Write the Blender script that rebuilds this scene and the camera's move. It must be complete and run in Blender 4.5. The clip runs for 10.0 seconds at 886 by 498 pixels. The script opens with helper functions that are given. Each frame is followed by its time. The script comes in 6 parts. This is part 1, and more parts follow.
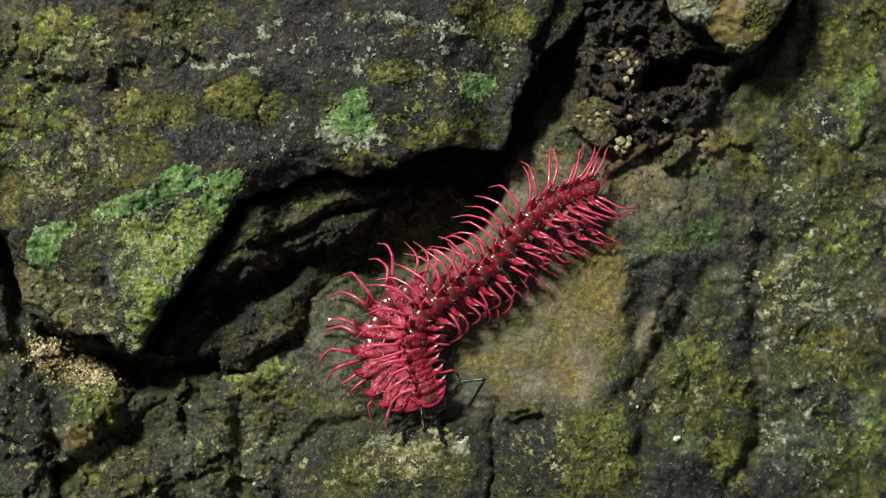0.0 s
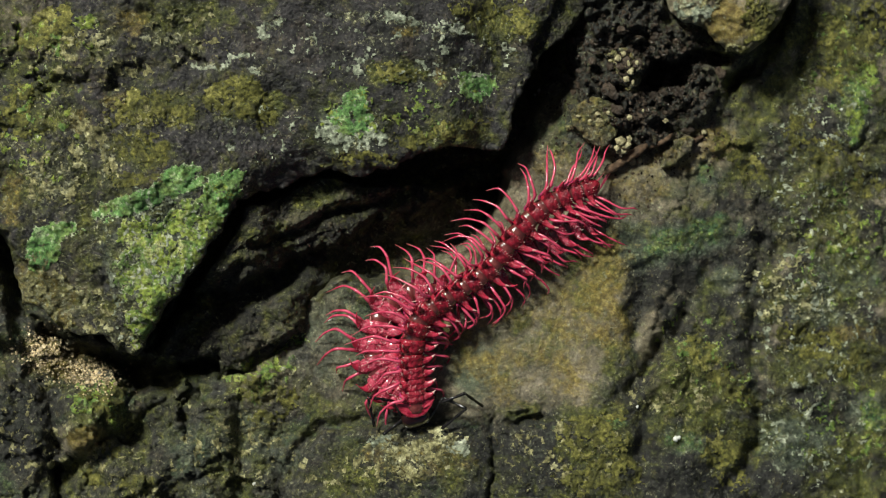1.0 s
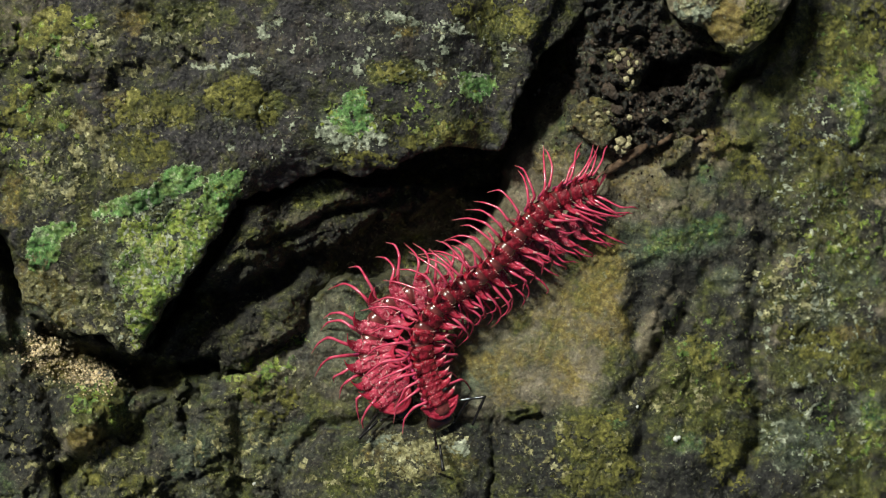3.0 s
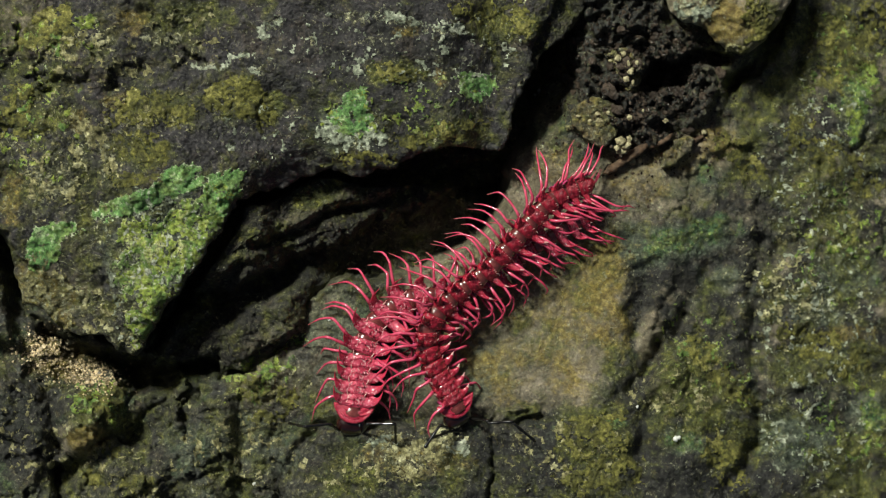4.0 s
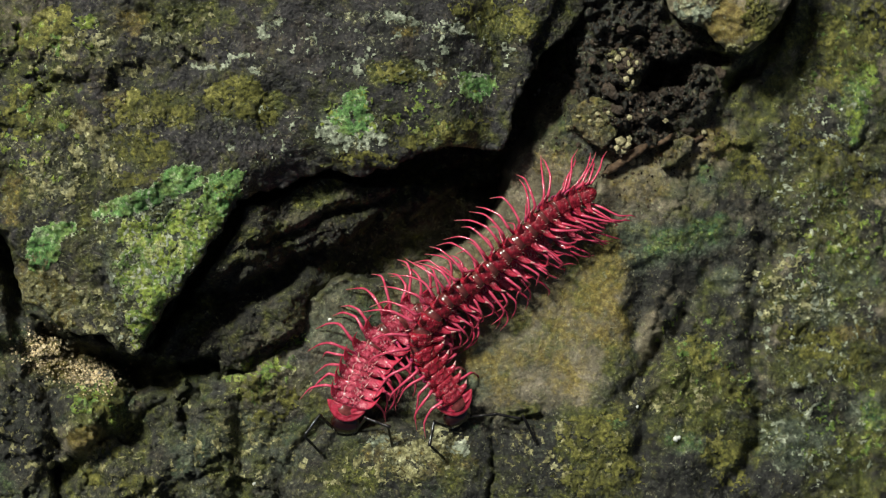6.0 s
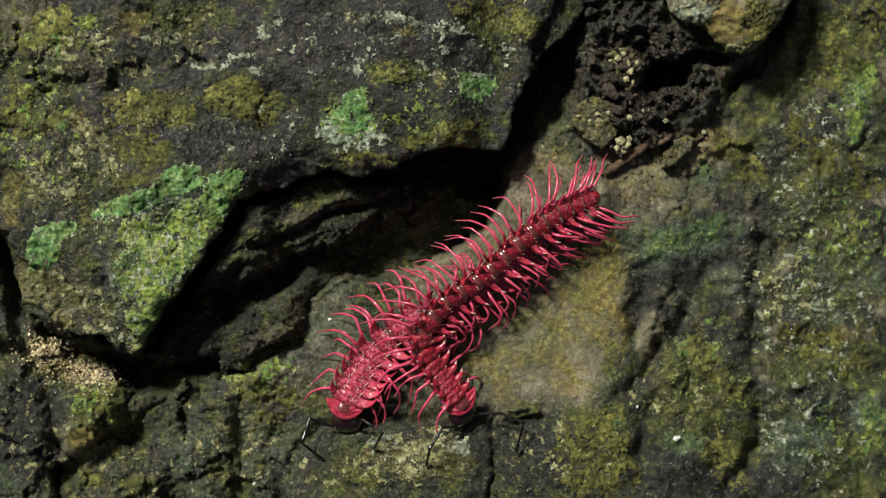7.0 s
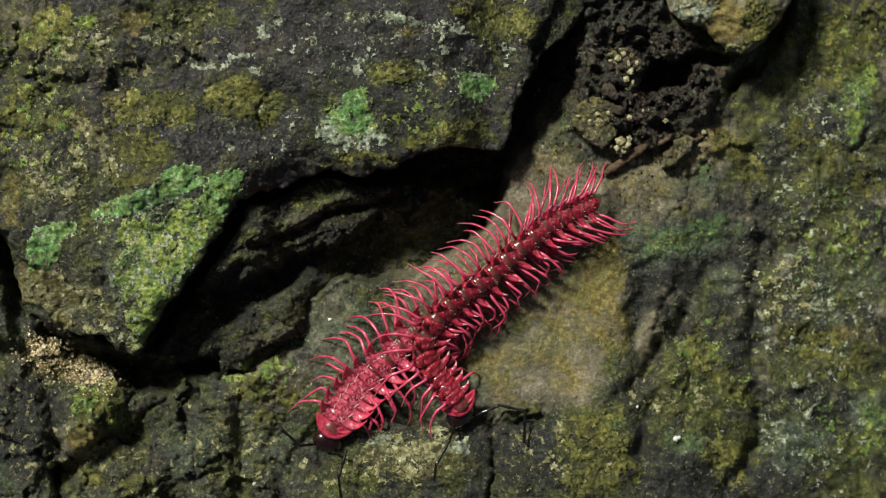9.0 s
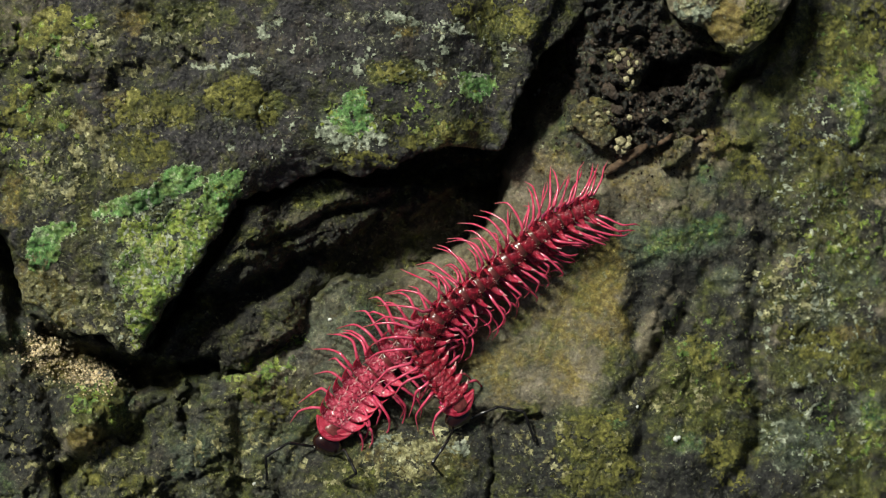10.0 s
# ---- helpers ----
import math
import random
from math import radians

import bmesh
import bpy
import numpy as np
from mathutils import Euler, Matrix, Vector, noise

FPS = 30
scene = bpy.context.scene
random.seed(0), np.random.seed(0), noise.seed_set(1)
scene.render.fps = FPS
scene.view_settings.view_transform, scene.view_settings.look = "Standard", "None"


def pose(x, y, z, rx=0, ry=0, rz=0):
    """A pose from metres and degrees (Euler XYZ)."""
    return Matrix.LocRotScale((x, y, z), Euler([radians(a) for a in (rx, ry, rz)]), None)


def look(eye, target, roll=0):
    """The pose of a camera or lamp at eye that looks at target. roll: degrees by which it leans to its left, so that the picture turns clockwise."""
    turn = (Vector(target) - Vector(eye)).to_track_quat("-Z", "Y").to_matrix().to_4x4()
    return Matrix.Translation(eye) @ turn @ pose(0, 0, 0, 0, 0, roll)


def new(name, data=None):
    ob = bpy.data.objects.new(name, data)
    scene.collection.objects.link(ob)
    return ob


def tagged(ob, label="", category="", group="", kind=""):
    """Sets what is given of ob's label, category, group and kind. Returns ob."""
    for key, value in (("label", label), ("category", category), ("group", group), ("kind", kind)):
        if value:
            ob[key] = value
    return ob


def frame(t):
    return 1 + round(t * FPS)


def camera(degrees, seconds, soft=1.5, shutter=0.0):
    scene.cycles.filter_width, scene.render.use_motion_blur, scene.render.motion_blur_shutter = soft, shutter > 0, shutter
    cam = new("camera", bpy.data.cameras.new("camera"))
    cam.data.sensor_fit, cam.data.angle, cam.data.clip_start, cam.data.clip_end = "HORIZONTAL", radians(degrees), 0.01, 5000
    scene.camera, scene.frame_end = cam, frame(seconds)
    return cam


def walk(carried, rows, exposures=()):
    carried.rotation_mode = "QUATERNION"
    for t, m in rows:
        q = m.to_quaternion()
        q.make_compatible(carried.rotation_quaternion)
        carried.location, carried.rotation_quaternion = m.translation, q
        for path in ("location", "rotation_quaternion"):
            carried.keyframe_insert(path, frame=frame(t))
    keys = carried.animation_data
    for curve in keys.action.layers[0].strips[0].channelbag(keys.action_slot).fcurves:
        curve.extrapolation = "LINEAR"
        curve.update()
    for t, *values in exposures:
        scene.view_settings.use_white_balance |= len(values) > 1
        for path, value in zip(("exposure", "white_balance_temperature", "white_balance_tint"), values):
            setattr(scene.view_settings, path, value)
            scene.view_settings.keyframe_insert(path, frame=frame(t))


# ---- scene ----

# Plan: u runs east, v runs south, z up, all in steps of 0.06 mm from the corner of the
# study area; the lens stands over its middle. Higher points are drawn in along the sight line.
STEP = 6e-5
MID_U, MID_V = 784.0, 441.0
REACH = 0.26678
cam = camera(20.0, 10.0, soft=1.15)
cam.data.dof.use_dof = True
cam.data.dof.focus_distance = 0.2608
cam.data.dof.aperture_fstop = 28.0
walk(cam, [(0, pose(0, 0, REACH)), (10, pose(0, 0, REACH))])


def at(u, v, z=0.0):
    s = 1 - z * STEP / REACH
    return Vector(((u - MID_U) * STEP * s, (MID_V - v) * STEP * s, z * STEP))


# ---- light: overcast daylight, a soft sun from the north-west ----
SUN_ELEVATION, SUN_AZIMUTH = 49.0, 322.0
world = bpy.data.worlds.new("sky")
scene.world = world
world.use_nodes = True
wn = world.node_tree.nodes
sky = wn.new("ShaderNodeTexSky")
sky.sky_type = "NISHITA"
sky.sun_disc = False
sky.sun_elevation = radians(SUN_ELEVATION)
sky.sun_rotation = radians(SUN_AZIMUTH)
sky.air_density, sky.dust_density, sky.ozone_density = 1.0, 5.0, 1.0
wn["Background"].inputs["Strength"].default_value = 0.028
world.node_tree.links.new(sky.outputs[0], wn["Background"].inputs["Color"])
sun = new("sun", bpy.data.lights.new("sun", "SUN"))
sun.data.energy, sun.data.angle, sun.data.color = 4.4, radians(9), (0.97, 1.0, 0.89)
az, el = radians(SUN_AZIMUTH), radians(SUN_ELEVATION)
sun_way = Vector((math.sin(az) * math.cos(el), math.cos(az) * math.cos(el), math.sin(el)))
sun.matrix_world = look(sun_way * 2.0, (0, 0, 0))
scene.view_settings.exposure = 0.03


# ---- numeric noise ----
_rng = np.random.RandomState(7)
_perm = _rng.permutation(4096)
_ang = _rng.rand(4096) * 2 * np.pi
_gx, _gy = np.cos(_ang), np.sin(_ang)


def gnoise(x, y, seed=0):
    """Gradient noise, about -1 to 1."""
    x, y = x + seed * 17.31, y - seed * 9.77
    xi, yi = np.floor(x).astype(int), np.floor(y).astype(int)
    fx, fy = x - xi, y - yi
    sx, sy = fx * fx * fx * (fx * (fx * 6 - 15) + 10), fy * fy * fy * (fy * (fy * 6 - 15) + 10)

    def corner(i, j):
        h = _perm[(_perm[(xi + i + seed * 131) % 4096] + yi + j) % 4096]
        return _gx[h] * (fx - i) + _gy[h] * (fy - j)

    a = corner(0, 0) * (1 - sx) + corner(1, 0) * sx
    b = corner(0, 1) * (1 - sx) + corner(1, 1) * sx
    return (a * (1 - sy) + b * sy) * 1.5


def fbm(u, v, size, octaves=4, seed=0, gain=0.5):
    out, amp, k = 0.0, 1.0, 1.0 / size
    for o in range(octaves):
        out = out + amp * gnoise(u * k, v * k, seed + o)
        amp, k = amp * gain, k * 2.03
    return out


def ridged(u, v, size, octaves=4, seed=0):
    out, amp, k = 0.0, 1.0, 1.0 / size
    for o in range(octaves):
        out = out + amp * (1 - 2 * np.abs(gnoise(u * k, v * k, seed + o)))
        amp, k = amp * 0.5, k * 2.1
    return out


def cells(u, v, size, seed=0):
    """Cell noise: distance to the nearest seed (in cells) and a number for the cell."""
    x, y = u / size, v / size
    xi, yi = np.floor(x).astype(int), np.floor(y).astype(int)
    best = np.full(np.shape(x), 9.0)
    ident = np.zeros(np.shape(x))
    for i in (-1, 0, 1):
        for j in (-1, 0, 1):
            h = _perm[(_perm[(xi + i + seed * 57) % 4096] + yi + j) % 4096]
            px, py = (h % 64) / 64.0, (h // 64) / 64.0
            d = np.hypot(xi + i + px - x, yi + j + py - y)
            ident = np.where(d < best, h / 4096.0, ident)
            best = np.minimum(best, d)
    return best, ident


def facets(u, v, size, seed=0):
    """Chipped stone: tilted flats with sharp edges, about -1 to 1."""
    x, y = u / size, v / size
    xi, yi = np.floor(x).astype(int), np.floor(y).astype(int)
    best = np.full(np.shape(x), 9.0)
    out = np.zeros(np.shape(x))
    for i in (-1, 0, 1):
        for j in (-1, 0, 1):
            h = _perm[(_perm[(xi + i + seed * 57) % 4096] + yi + j) % 4096]
            px, py = (h % 64) / 64.0, (h // 64) / 64.0
            dx, dy = x - xi - i - px, y - yi - j - py
            d = np.hypot(dx, dy)
            plane = _gx[h] * dx * 1.2 + _gy[h] * dy * 1.2 + 0.35 * _gx[(h * 7 + 3) % 4096]
            out = np.where(d < best, plane, out)
            best = np.minimum(best, d)
    return out


def smooth(a, b, x):
    t = np.clip((x - a) / (b - a), 0, 1)
    return t * t * (3 - 2 * t)


def outline(u, v, pts):
    """Signed distance to a closed outline (inside negative), and the way outwards."""
    best = np.full(np.shape(u), 1e9)
    nu, nv = np.zeros(np.shape(u)), np.zeros(np.shape(u))
    inside = np.zeros(np.shape(u), bool)
    for (a, b), (c, d) in zip(pts, pts[1:] + pts[:1]):
        eu, ev = c - a, d - b
        t = np.clip(((u - a) * eu + (v - b) * ev) / (eu * eu + ev * ev), 0, 1)
        qu, qv = u - a - t * eu, v - b - t * ev
        dist = np.hypot(qu, qv)
        near = dist < best
        best = np.where(near, dist, best)
        nu, nv = np.where(near, qu, nu), np.where(near, qv, nv)
        if d != b:
            cross = ((b > v) != (d > v)) & (u < (c - a) * (v - b) / (d - b) + a)
            inside ^= cross
    sign = np.where(inside, -1.0, 1.0)
    length = np.maximum(best, 1e-6)
    return best * sign, nu / length * sign, nv / length * sign


def along(u, v, pts):
    """Distance to an open line."""
    best = np.full(np.shape(u), 1e9)
    for (a, b), (c, d) in zip(pts, pts[1:]):
        eu, ev = c - a, d - b
        t = np.clip(((u - a) * eu + (v - b) * ev) / (eu * eu + ev * ev), 0, 1)
        best = np.minimum(best, np.hypot(u - a - t * eu, v - b - t * ev))
    return best


def blob(u, v, cu, cv, ru, rv, turn=0.0):
    """1 in the middle of an oval, 0 at its rim, less outside."""
    c, s = math.cos(radians(turn)), math.sin(radians(turn))
    x, y = (u - cu) * c + (v - cv) * s, -(u - cu) * s + (v - cv) * c
    return 1 - np.sqrt((x / ru) ** 2 + (y / rv) ** 2)


# ---- materials ----
def material(name):
    m = bpy.data.materials.new(name)
    m.use_nodes = True
    return m, m.node_tree.nodes, m.node_tree.links, m.node_tree.nodes["Principled BSDF"]


def noise_node(n, l, scale, detail=4.0, rough=0.6, distortion=0.0, vec=None):
    t = n.new("ShaderNodeTexNoise")
    t.inputs["Scale"].default_value, t.inputs["Detail"].default_value = scale, detail
    t.inputs["Roughness"].default_value, t.inputs["Distortion"].default_value = rough, distortion
    if vec is not None:
        l.new(vec, t.inputs["Vector"])
    return t


def ramp_node(n, l, fac, stops):
    r = n.new("ShaderNodeValToRGB")
    els = r.color_ramp.elements
    while len(els) < len(stops):
        els.new(0.5)
    for e, (p, c) in zip(els, stops):
        e.position, e.color = p, (c if len(c) == 4 else (*c, 1))
    l.new(fac, r.inputs["Fac"])
    return r


def mix_node(n, l, fac, a, b, kind="MIX"):
    m = n.new("ShaderNodeMix")
    m.data_type, m.blend_type = "RGBA", kind
    for sock, val in ((m.inputs[0], fac), (m.inputs[6], a), (m.inputs[7], b)):
        if isinstance(val, (int, float)):
            sock.default_value = val
        elif isinstance(val, tuple):
            sock.default_value = (*val, 1)
        else:
            l.new(val, sock)
    return m.outputs[2]


def math_node(n, l, op, a, b, c=None):
    m = n.new("ShaderNodeMath")
    m.operation = op
    for sock, val in zip(m.inputs, (a, b, c)):
        if val is None:
            continue
        if isinstance(val, (int, float)):
            sock.default_value = val
        else:
            l.new(val, sock)
    return m.outputs[0]


def rock_material(name, dark, mid, tint=(0.34, 0.295, 0.195), tooth=1.0, films=()):
    """Weathered limestone: bare stone, with algae, moss and crusts of lichen where the growth layers say so."""
    m, n, l, bsdf = material(name)
    vec = n.new("ShaderNodeTexCoord").outputs["Object"]

    def layer(nm):
        a = n.new("ShaderNodeAttribute")
        a.attribute_name = nm
        return a.outputs["Fac"]

    big = noise_node(n, l, 260, 5, 0.62, 0.3, vec).outputs["Fac"]
    med = noise_node(n, l, 900, 5, 0.68, 0.4, vec).outputs["Fac"]
    fine = noise_node(n, l, 2900, 5, 0.78, 0.0, vec).outputs["Fac"]
    col = ramp_node(n, l, med, [(0.36, dark), (0.52, tuple((p + q) / 2 for p, q in zip(dark, mid))), (0.64, mid)]).outputs[0]
    stone = ramp_node(n, l, big, [(0.36, (0.125, 0.108, 0.068)), (0.48, (0.255, 0.215, 0.135)), (0.64, tint)]).outputs[0]
    col = mix_node(n, l, layer("bare"), col, stone)

    # thin stains of other hues, a few millimetres across
    for k, (hue, place, share_of) in enumerate(films):
        shift = n.new("ShaderNodeVectorMath")
        shift.operation = "ADD"
        l.new(vec, shift.inputs[0])
        shift.inputs[1].default_value = (0.37 * k, 0.21 * k, 0.0)
        t = noise_node(n, l, place, 6, 0.66, 0.7, shift.outputs[0]).outputs["Fac"]
        f = ramp_node(n, l, t, [(share_of - 0.03, (0, 0, 0)), (share_of + 0.05, (0.75,) * 3)]).outputs[0]
        col = mix_node(n, l, math_node(n, l, "MULTIPLY", f, math_node(n, l, "MULTIPLY_ADD", layer("bare"), -0.8, 1.0)), col, hue)

    def grown(nm, seed_scale, sharp, shades, strength=1.0, wild=2.4):
        nonlocal col
        t = noise_node(n, l, seed_scale, 6, 0.74, 0.6, vec).outputs["Fac"]
        s = math_node(n, l, "MULTIPLY_ADD", t, wild, -wild / 2)
        s = math_node(n, l, "ADD", s, layer(nm))
        f = ramp_node(n, l, s, [(0.5 - sharp, (0, 0, 0)), (0.5 + sharp, (strength,) * 3)]).outputs[0]
        hue = ramp_node(n, l, noise_node(n, l, seed_scale * 1.7, 5, 0.75, 0.2, vec).outputs["Fac"], shades).outputs[0]
        col = mix_node(n, l, f, col, hue)
        return f

    # dark coat: patchy stains and dark soil, and shade painted into hollows
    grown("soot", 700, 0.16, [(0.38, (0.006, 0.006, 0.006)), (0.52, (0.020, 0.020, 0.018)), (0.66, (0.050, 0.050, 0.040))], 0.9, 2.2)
    grown("algae", 300, 0.36, [(0.36, (0.044, 0.062, 0.038)), (0.5, (0.105, 0.138, 0.088)), (0.64, (0.21, 0.24, 0.165))], 0.85, 1.8)
    grown("moss", 480, 0.22, [(0.34, (0.034, 0.042, 0.009)), (0.46, (0.078, 0.090, 0.016)), (0.56, (0.135, 0.142, 0.025)), (0.68, (0.27, 0.265, 0.065))], 0.88)
    grown("ochre", 900, 0.3, [(0.34, (0.10, 0.055, 0.010)), (0.5, (0.25, 0.185, 0.038)), (0.66, (0.47, 0.38, 0.12))], 0.85)
    lf = grown("lichen", 700, 0.12, [(0.36, (0.030, 0.055, 0.018)), (0.46, (0.085, 0.180, 0.070)), (0.55, (0.170, 0.215, 0.040)), (0.68, (0.34, 0.42, 0.20))], 0.94, 1.7)
    pf = grown("pale", 1700, 0.10, [(0.34, (0.16, 0.17, 0.09)), (0.5, (0.34, 0.34, 0.20)), (0.66, (0.58, 0.58, 0.42))], 0.9, 3.0)
    # crumbly grains: each its own shade and its own small dome
    warp = n.new("ShaderNodeVectorMath")
    warp.operation = "MULTIPLY_ADD"
    l.new(noise_node(n, l, 1500, 3, 0.6, 0, vec).outputs["Color"], warp.inputs[0])
    warp.inputs[1].default_value = (0.0007, 0.0007, 0.0007)
    l.new(vec, warp.inputs[2])
    grains = n.new("ShaderNodeTexVoronoi")
    grains.inputs["Scale"].default_value = 2900
    l.new(warp.outputs[0], grains.inputs["Vector"])
    shade = n.new("ShaderNodeSeparateColor")
    l.new(grains.outputs["Color"], shade.inputs[0])
    keep = math_node(n, l, "MULTIPLY_ADD", layer("bare"), -0.45 * tooth, 0.62 * tooth)
    tone = ramp_node(n, l, shade.outputs[0], [(0.0, (0.35, 0.35, 0.35)), (0.6, (0.95, 0.95, 0.95)), (0.88, (1.5, 1.5, 1.45)), (1.0, (2.6, 2.5, 2.2))]).outputs[0]
    col = mix_node(n, l, keep, col, mix_node(n, l, 1.0, col, tone, "MULTIPLY"))
    # rare whitish specks: pale flecks of stone and painted wet glints
    flecks = n.new("ShaderNodeTexVoronoi")
    flecks.inputs["Scale"].default_value = 3800
    l.new(warp.outputs[0], flecks.inputs["Vector"])
    pick = n.new("ShaderNodeSeparateColor")
    l.new(flecks.outputs["Color"], pick.inputs[0])
    near_mid = ramp_node(n, l, flecks.outputs["Distance"], [(0.20, (1, 1, 1)), (0.42, (0, 0, 0))]).outputs[0]
    rare = ramp_node(n, l, pick.outputs[1], [(0.88, (0, 0, 0)), (0.97, (0.75,) * 3)]).outputs[0]
    spot = math_node(n, l, "MULTIPLY", math_node(n, l, "MULTIPLY", near_mid, rare), keep)
    col = mix_node(n, l, spot, col, (0.42, 0.42, 0.32))
    # grain of the stone: light flecks and dark pits
    grain = ramp_node(n, l, fine, [(0.36, (0.14, 0.14, 0.14)), (0.45, (0.58, 0.58, 0.58)), (0.54, (0.86, 0.86, 0.84)), (0.66, (1.75, 1.70, 1.58))]).outputs[0]
    col = mix_node(n, l, math_node(n, l, "MULTIPLY_ADD", layer("bare"), -0.5, 1.0), col, grain, "MULTIPLY")
    l.new(col, bsdf.inputs["Base Color"])
    rgh = ramp_node(n, l, big, [(0.3, (0.42,) * 3), (0.7, (0.80,) * 3)]).outputs[0]
    l.new(rgh, bsdf.inputs["Roughness"])
    bsdf.inputs["Specular IOR Level"].default_value = 0.5
    dome = math_node(n, l, "MULTIPLY", grains.outputs["Distance"], keep)
    hgt = math_node(n, l, "MULTIPLY_ADD", fine, 0.7, med)
    hgt = math_node(n, l, "MULTIPLY_ADD", dome, -0.8, hgt)
    hgt = math_node(n, l, "MULTIPLY_ADD", lf, 0.25, hgt)
    hgt = math_node(n, l, "MULTIPLY_ADD", pf, 0.2, hgt)
    bump = n.new("ShaderNodeBump")
    bump.inputs["Strength"].default_value, bump.inputs["Distance"].default_value = 0.9, 0.00042 * tooth
    l.new(hgt, bump.inputs["Height"])
    l.new(bump.outputs[0], bsdf.inputs["Normal"])
    return m


def crust_material(name, shades, rim, rough=0.75, grainy=0.85, other=None):
    """A growth of many small grains and lobes with a paler, thinner margin."""
    m, n, l, bsdf = material(name)
    vec = n.new("ShaderNodeTexCoord").outputs["Object"]
    t = noise_node(n, l, 700, 6, 0.78, 0.5, vec).outputs["Fac"]
    w = noise_node(n, l, 190, 3, 0.6, 0.3, vec).outputs["Fac"]
    f = noise_node(n, l, 2600, 4, 0.75, 0.0, vec).outputs["Fac"]
    col = ramp_node(n, l, math_node(n, l, "MULTIPLY_ADD", w, 0.5, math_node(n, l, "ADD", t, -0.25)), shades).outputs[0]
    if other:      # drifts of another hue and a few pale flakes
        v = noise_node(n, l, 330, 5, 0.7, 0.6, vec).outputs["Fac"]
        col = mix_node(n, l, ramp_node(n, l, v, [(0.46, (0, 0, 0)), (0.57, (0.8,) * 3)]).outputs[0], col, other)
        q = noise_node(n, l, 1150, 3, 0.6, 0.4, vec).outputs["Fac"]
        col = mix_node(n, l, ramp_node(n, l, q, [(0.63, (0, 0, 0)), (0.68, (0.85,) * 3)]).outputs[0], col, (0.42, 0.43, 0.33))
        col = mix_node(n, l, ramp_node(n, l, q, [(0.33, (0.85,) * 3), (0.38, (0, 0, 0))]).outputs[0], col, (0.050, 0.046, 0.040))
    edge = n.new("ShaderNodeAttribute")
    edge.attribute_name = "margin"
    e = math_node(n, l, "MULTIPLY_ADD", f, 1.2, math_node(n, l, "MULTIPLY_ADD", edge.outputs["Fac"], 0.6, -0.45))
    col = mix_node(n, l, ramp_node(n, l, e, [(0.42, (0, 0, 0)), (0.70, (0.8,) * 3)]).outputs[0], col, rim)
    grains = n.new("ShaderNodeTexVoronoi")
    grains.inputs["Scale"].default_value = 3100
    l.new(vec, grains.inputs["Vector"])
    shade = n.new("ShaderNodeSeparateColor")
    l.new(grains.outputs["Color"], shade.inputs[0])
    tone = ramp_node(n, l, shade.outputs[0], [(0.0, (0.40,) * 3), (0.6, (0.95,) * 3), (1.0, (1.75,) * 3)]).outputs[0]
    col = mix_node(n, l, grainy, col, tone, "MULTIPLY")
    grain = ramp_node(n, l, f, [(0.35, (0.25,) * 3), (0.45, (0.80,) * 3), (0.55, (1.15,) * 3), (0.68, (1.9,) * 3)]).outputs[0]
    col = mix_node(n, l, 0.9, col, grain, "MULTIPLY")
    l.new(col, bsdf.inputs["Base Color"])
    bsdf.inputs["Roughness"].default_value = rough
    bump = n.new("ShaderNodeBump")
    bump.inputs["Strength"].default_value, bump.inputs["Distance"].default_value = 0.9, 0.00028
    h = math_node(n, l, "MULTIPLY_ADD", grains.outputs["Distance"], -0.8 * grainy, math_node(n, l, "MULTIPLY_ADD", f, 0.7, t))
    l.new(h, bump.inputs["Height"])
    l.new(bump.outputs[0], bsdf.inputs["Normal"])
    return m


def plain_material(name, low, high, rough, scale, bump_by=0.0, coat=0.0, spec=0.5, random_by=0.0):
    """A mottled material between two colours."""
    m, n, l, bsdf = material(name)
    vec = n.new("ShaderNodeTexCoord").outputs["Object"]
    t = noise_node(n, l, scale, 4, 0.65, 0.2, vec).outputs["Fac"]
    col = ramp_node(n, l, t, [(0.3, low), (0.7, high)]).outputs[0]
    if random_by:
        g = n.new("ShaderNodeNewGeometry").outputs["Random Per Island"]
        o = n.new("ShaderNodeObjectInfo").outputs["Random"]
        w = math_node(n, l, "FRACT", math_node(n, l, "ADD", g, o), 0)
        k = ramp_node(n, l, w, [(0.0, (1 - random_by,) * 3), (1.0, (1 + random_by,) * 3)]).outputs[0]
        col = mix_node(n, l, 1.0, col, k, "MULTIPLY")
    l.new(col, bsdf.inputs["Base Color"])
    bsdf.inputs["Roughness"].default_value = rough
    bsdf.inputs["Coat Weight"].default_value, bsdf.inputs["Coat Roughness"].default_value = coat, 0.15
    bsdf.inputs["Specular IOR Level"].default_value = spec
    if bump_by:
        b = n.new("ShaderNodeBump")
        b.inputs["Strength"].default_value, b.inputs["Distance"].default_value = 0.7, bump_by
        l.new(noise_node(n, l, scale * 2.2, 4, 0.65, 0, vec).outputs["Fac"], b.inputs["Height"])
        l.new(b.outputs[0], bsdf.inputs["Normal"])
    return m


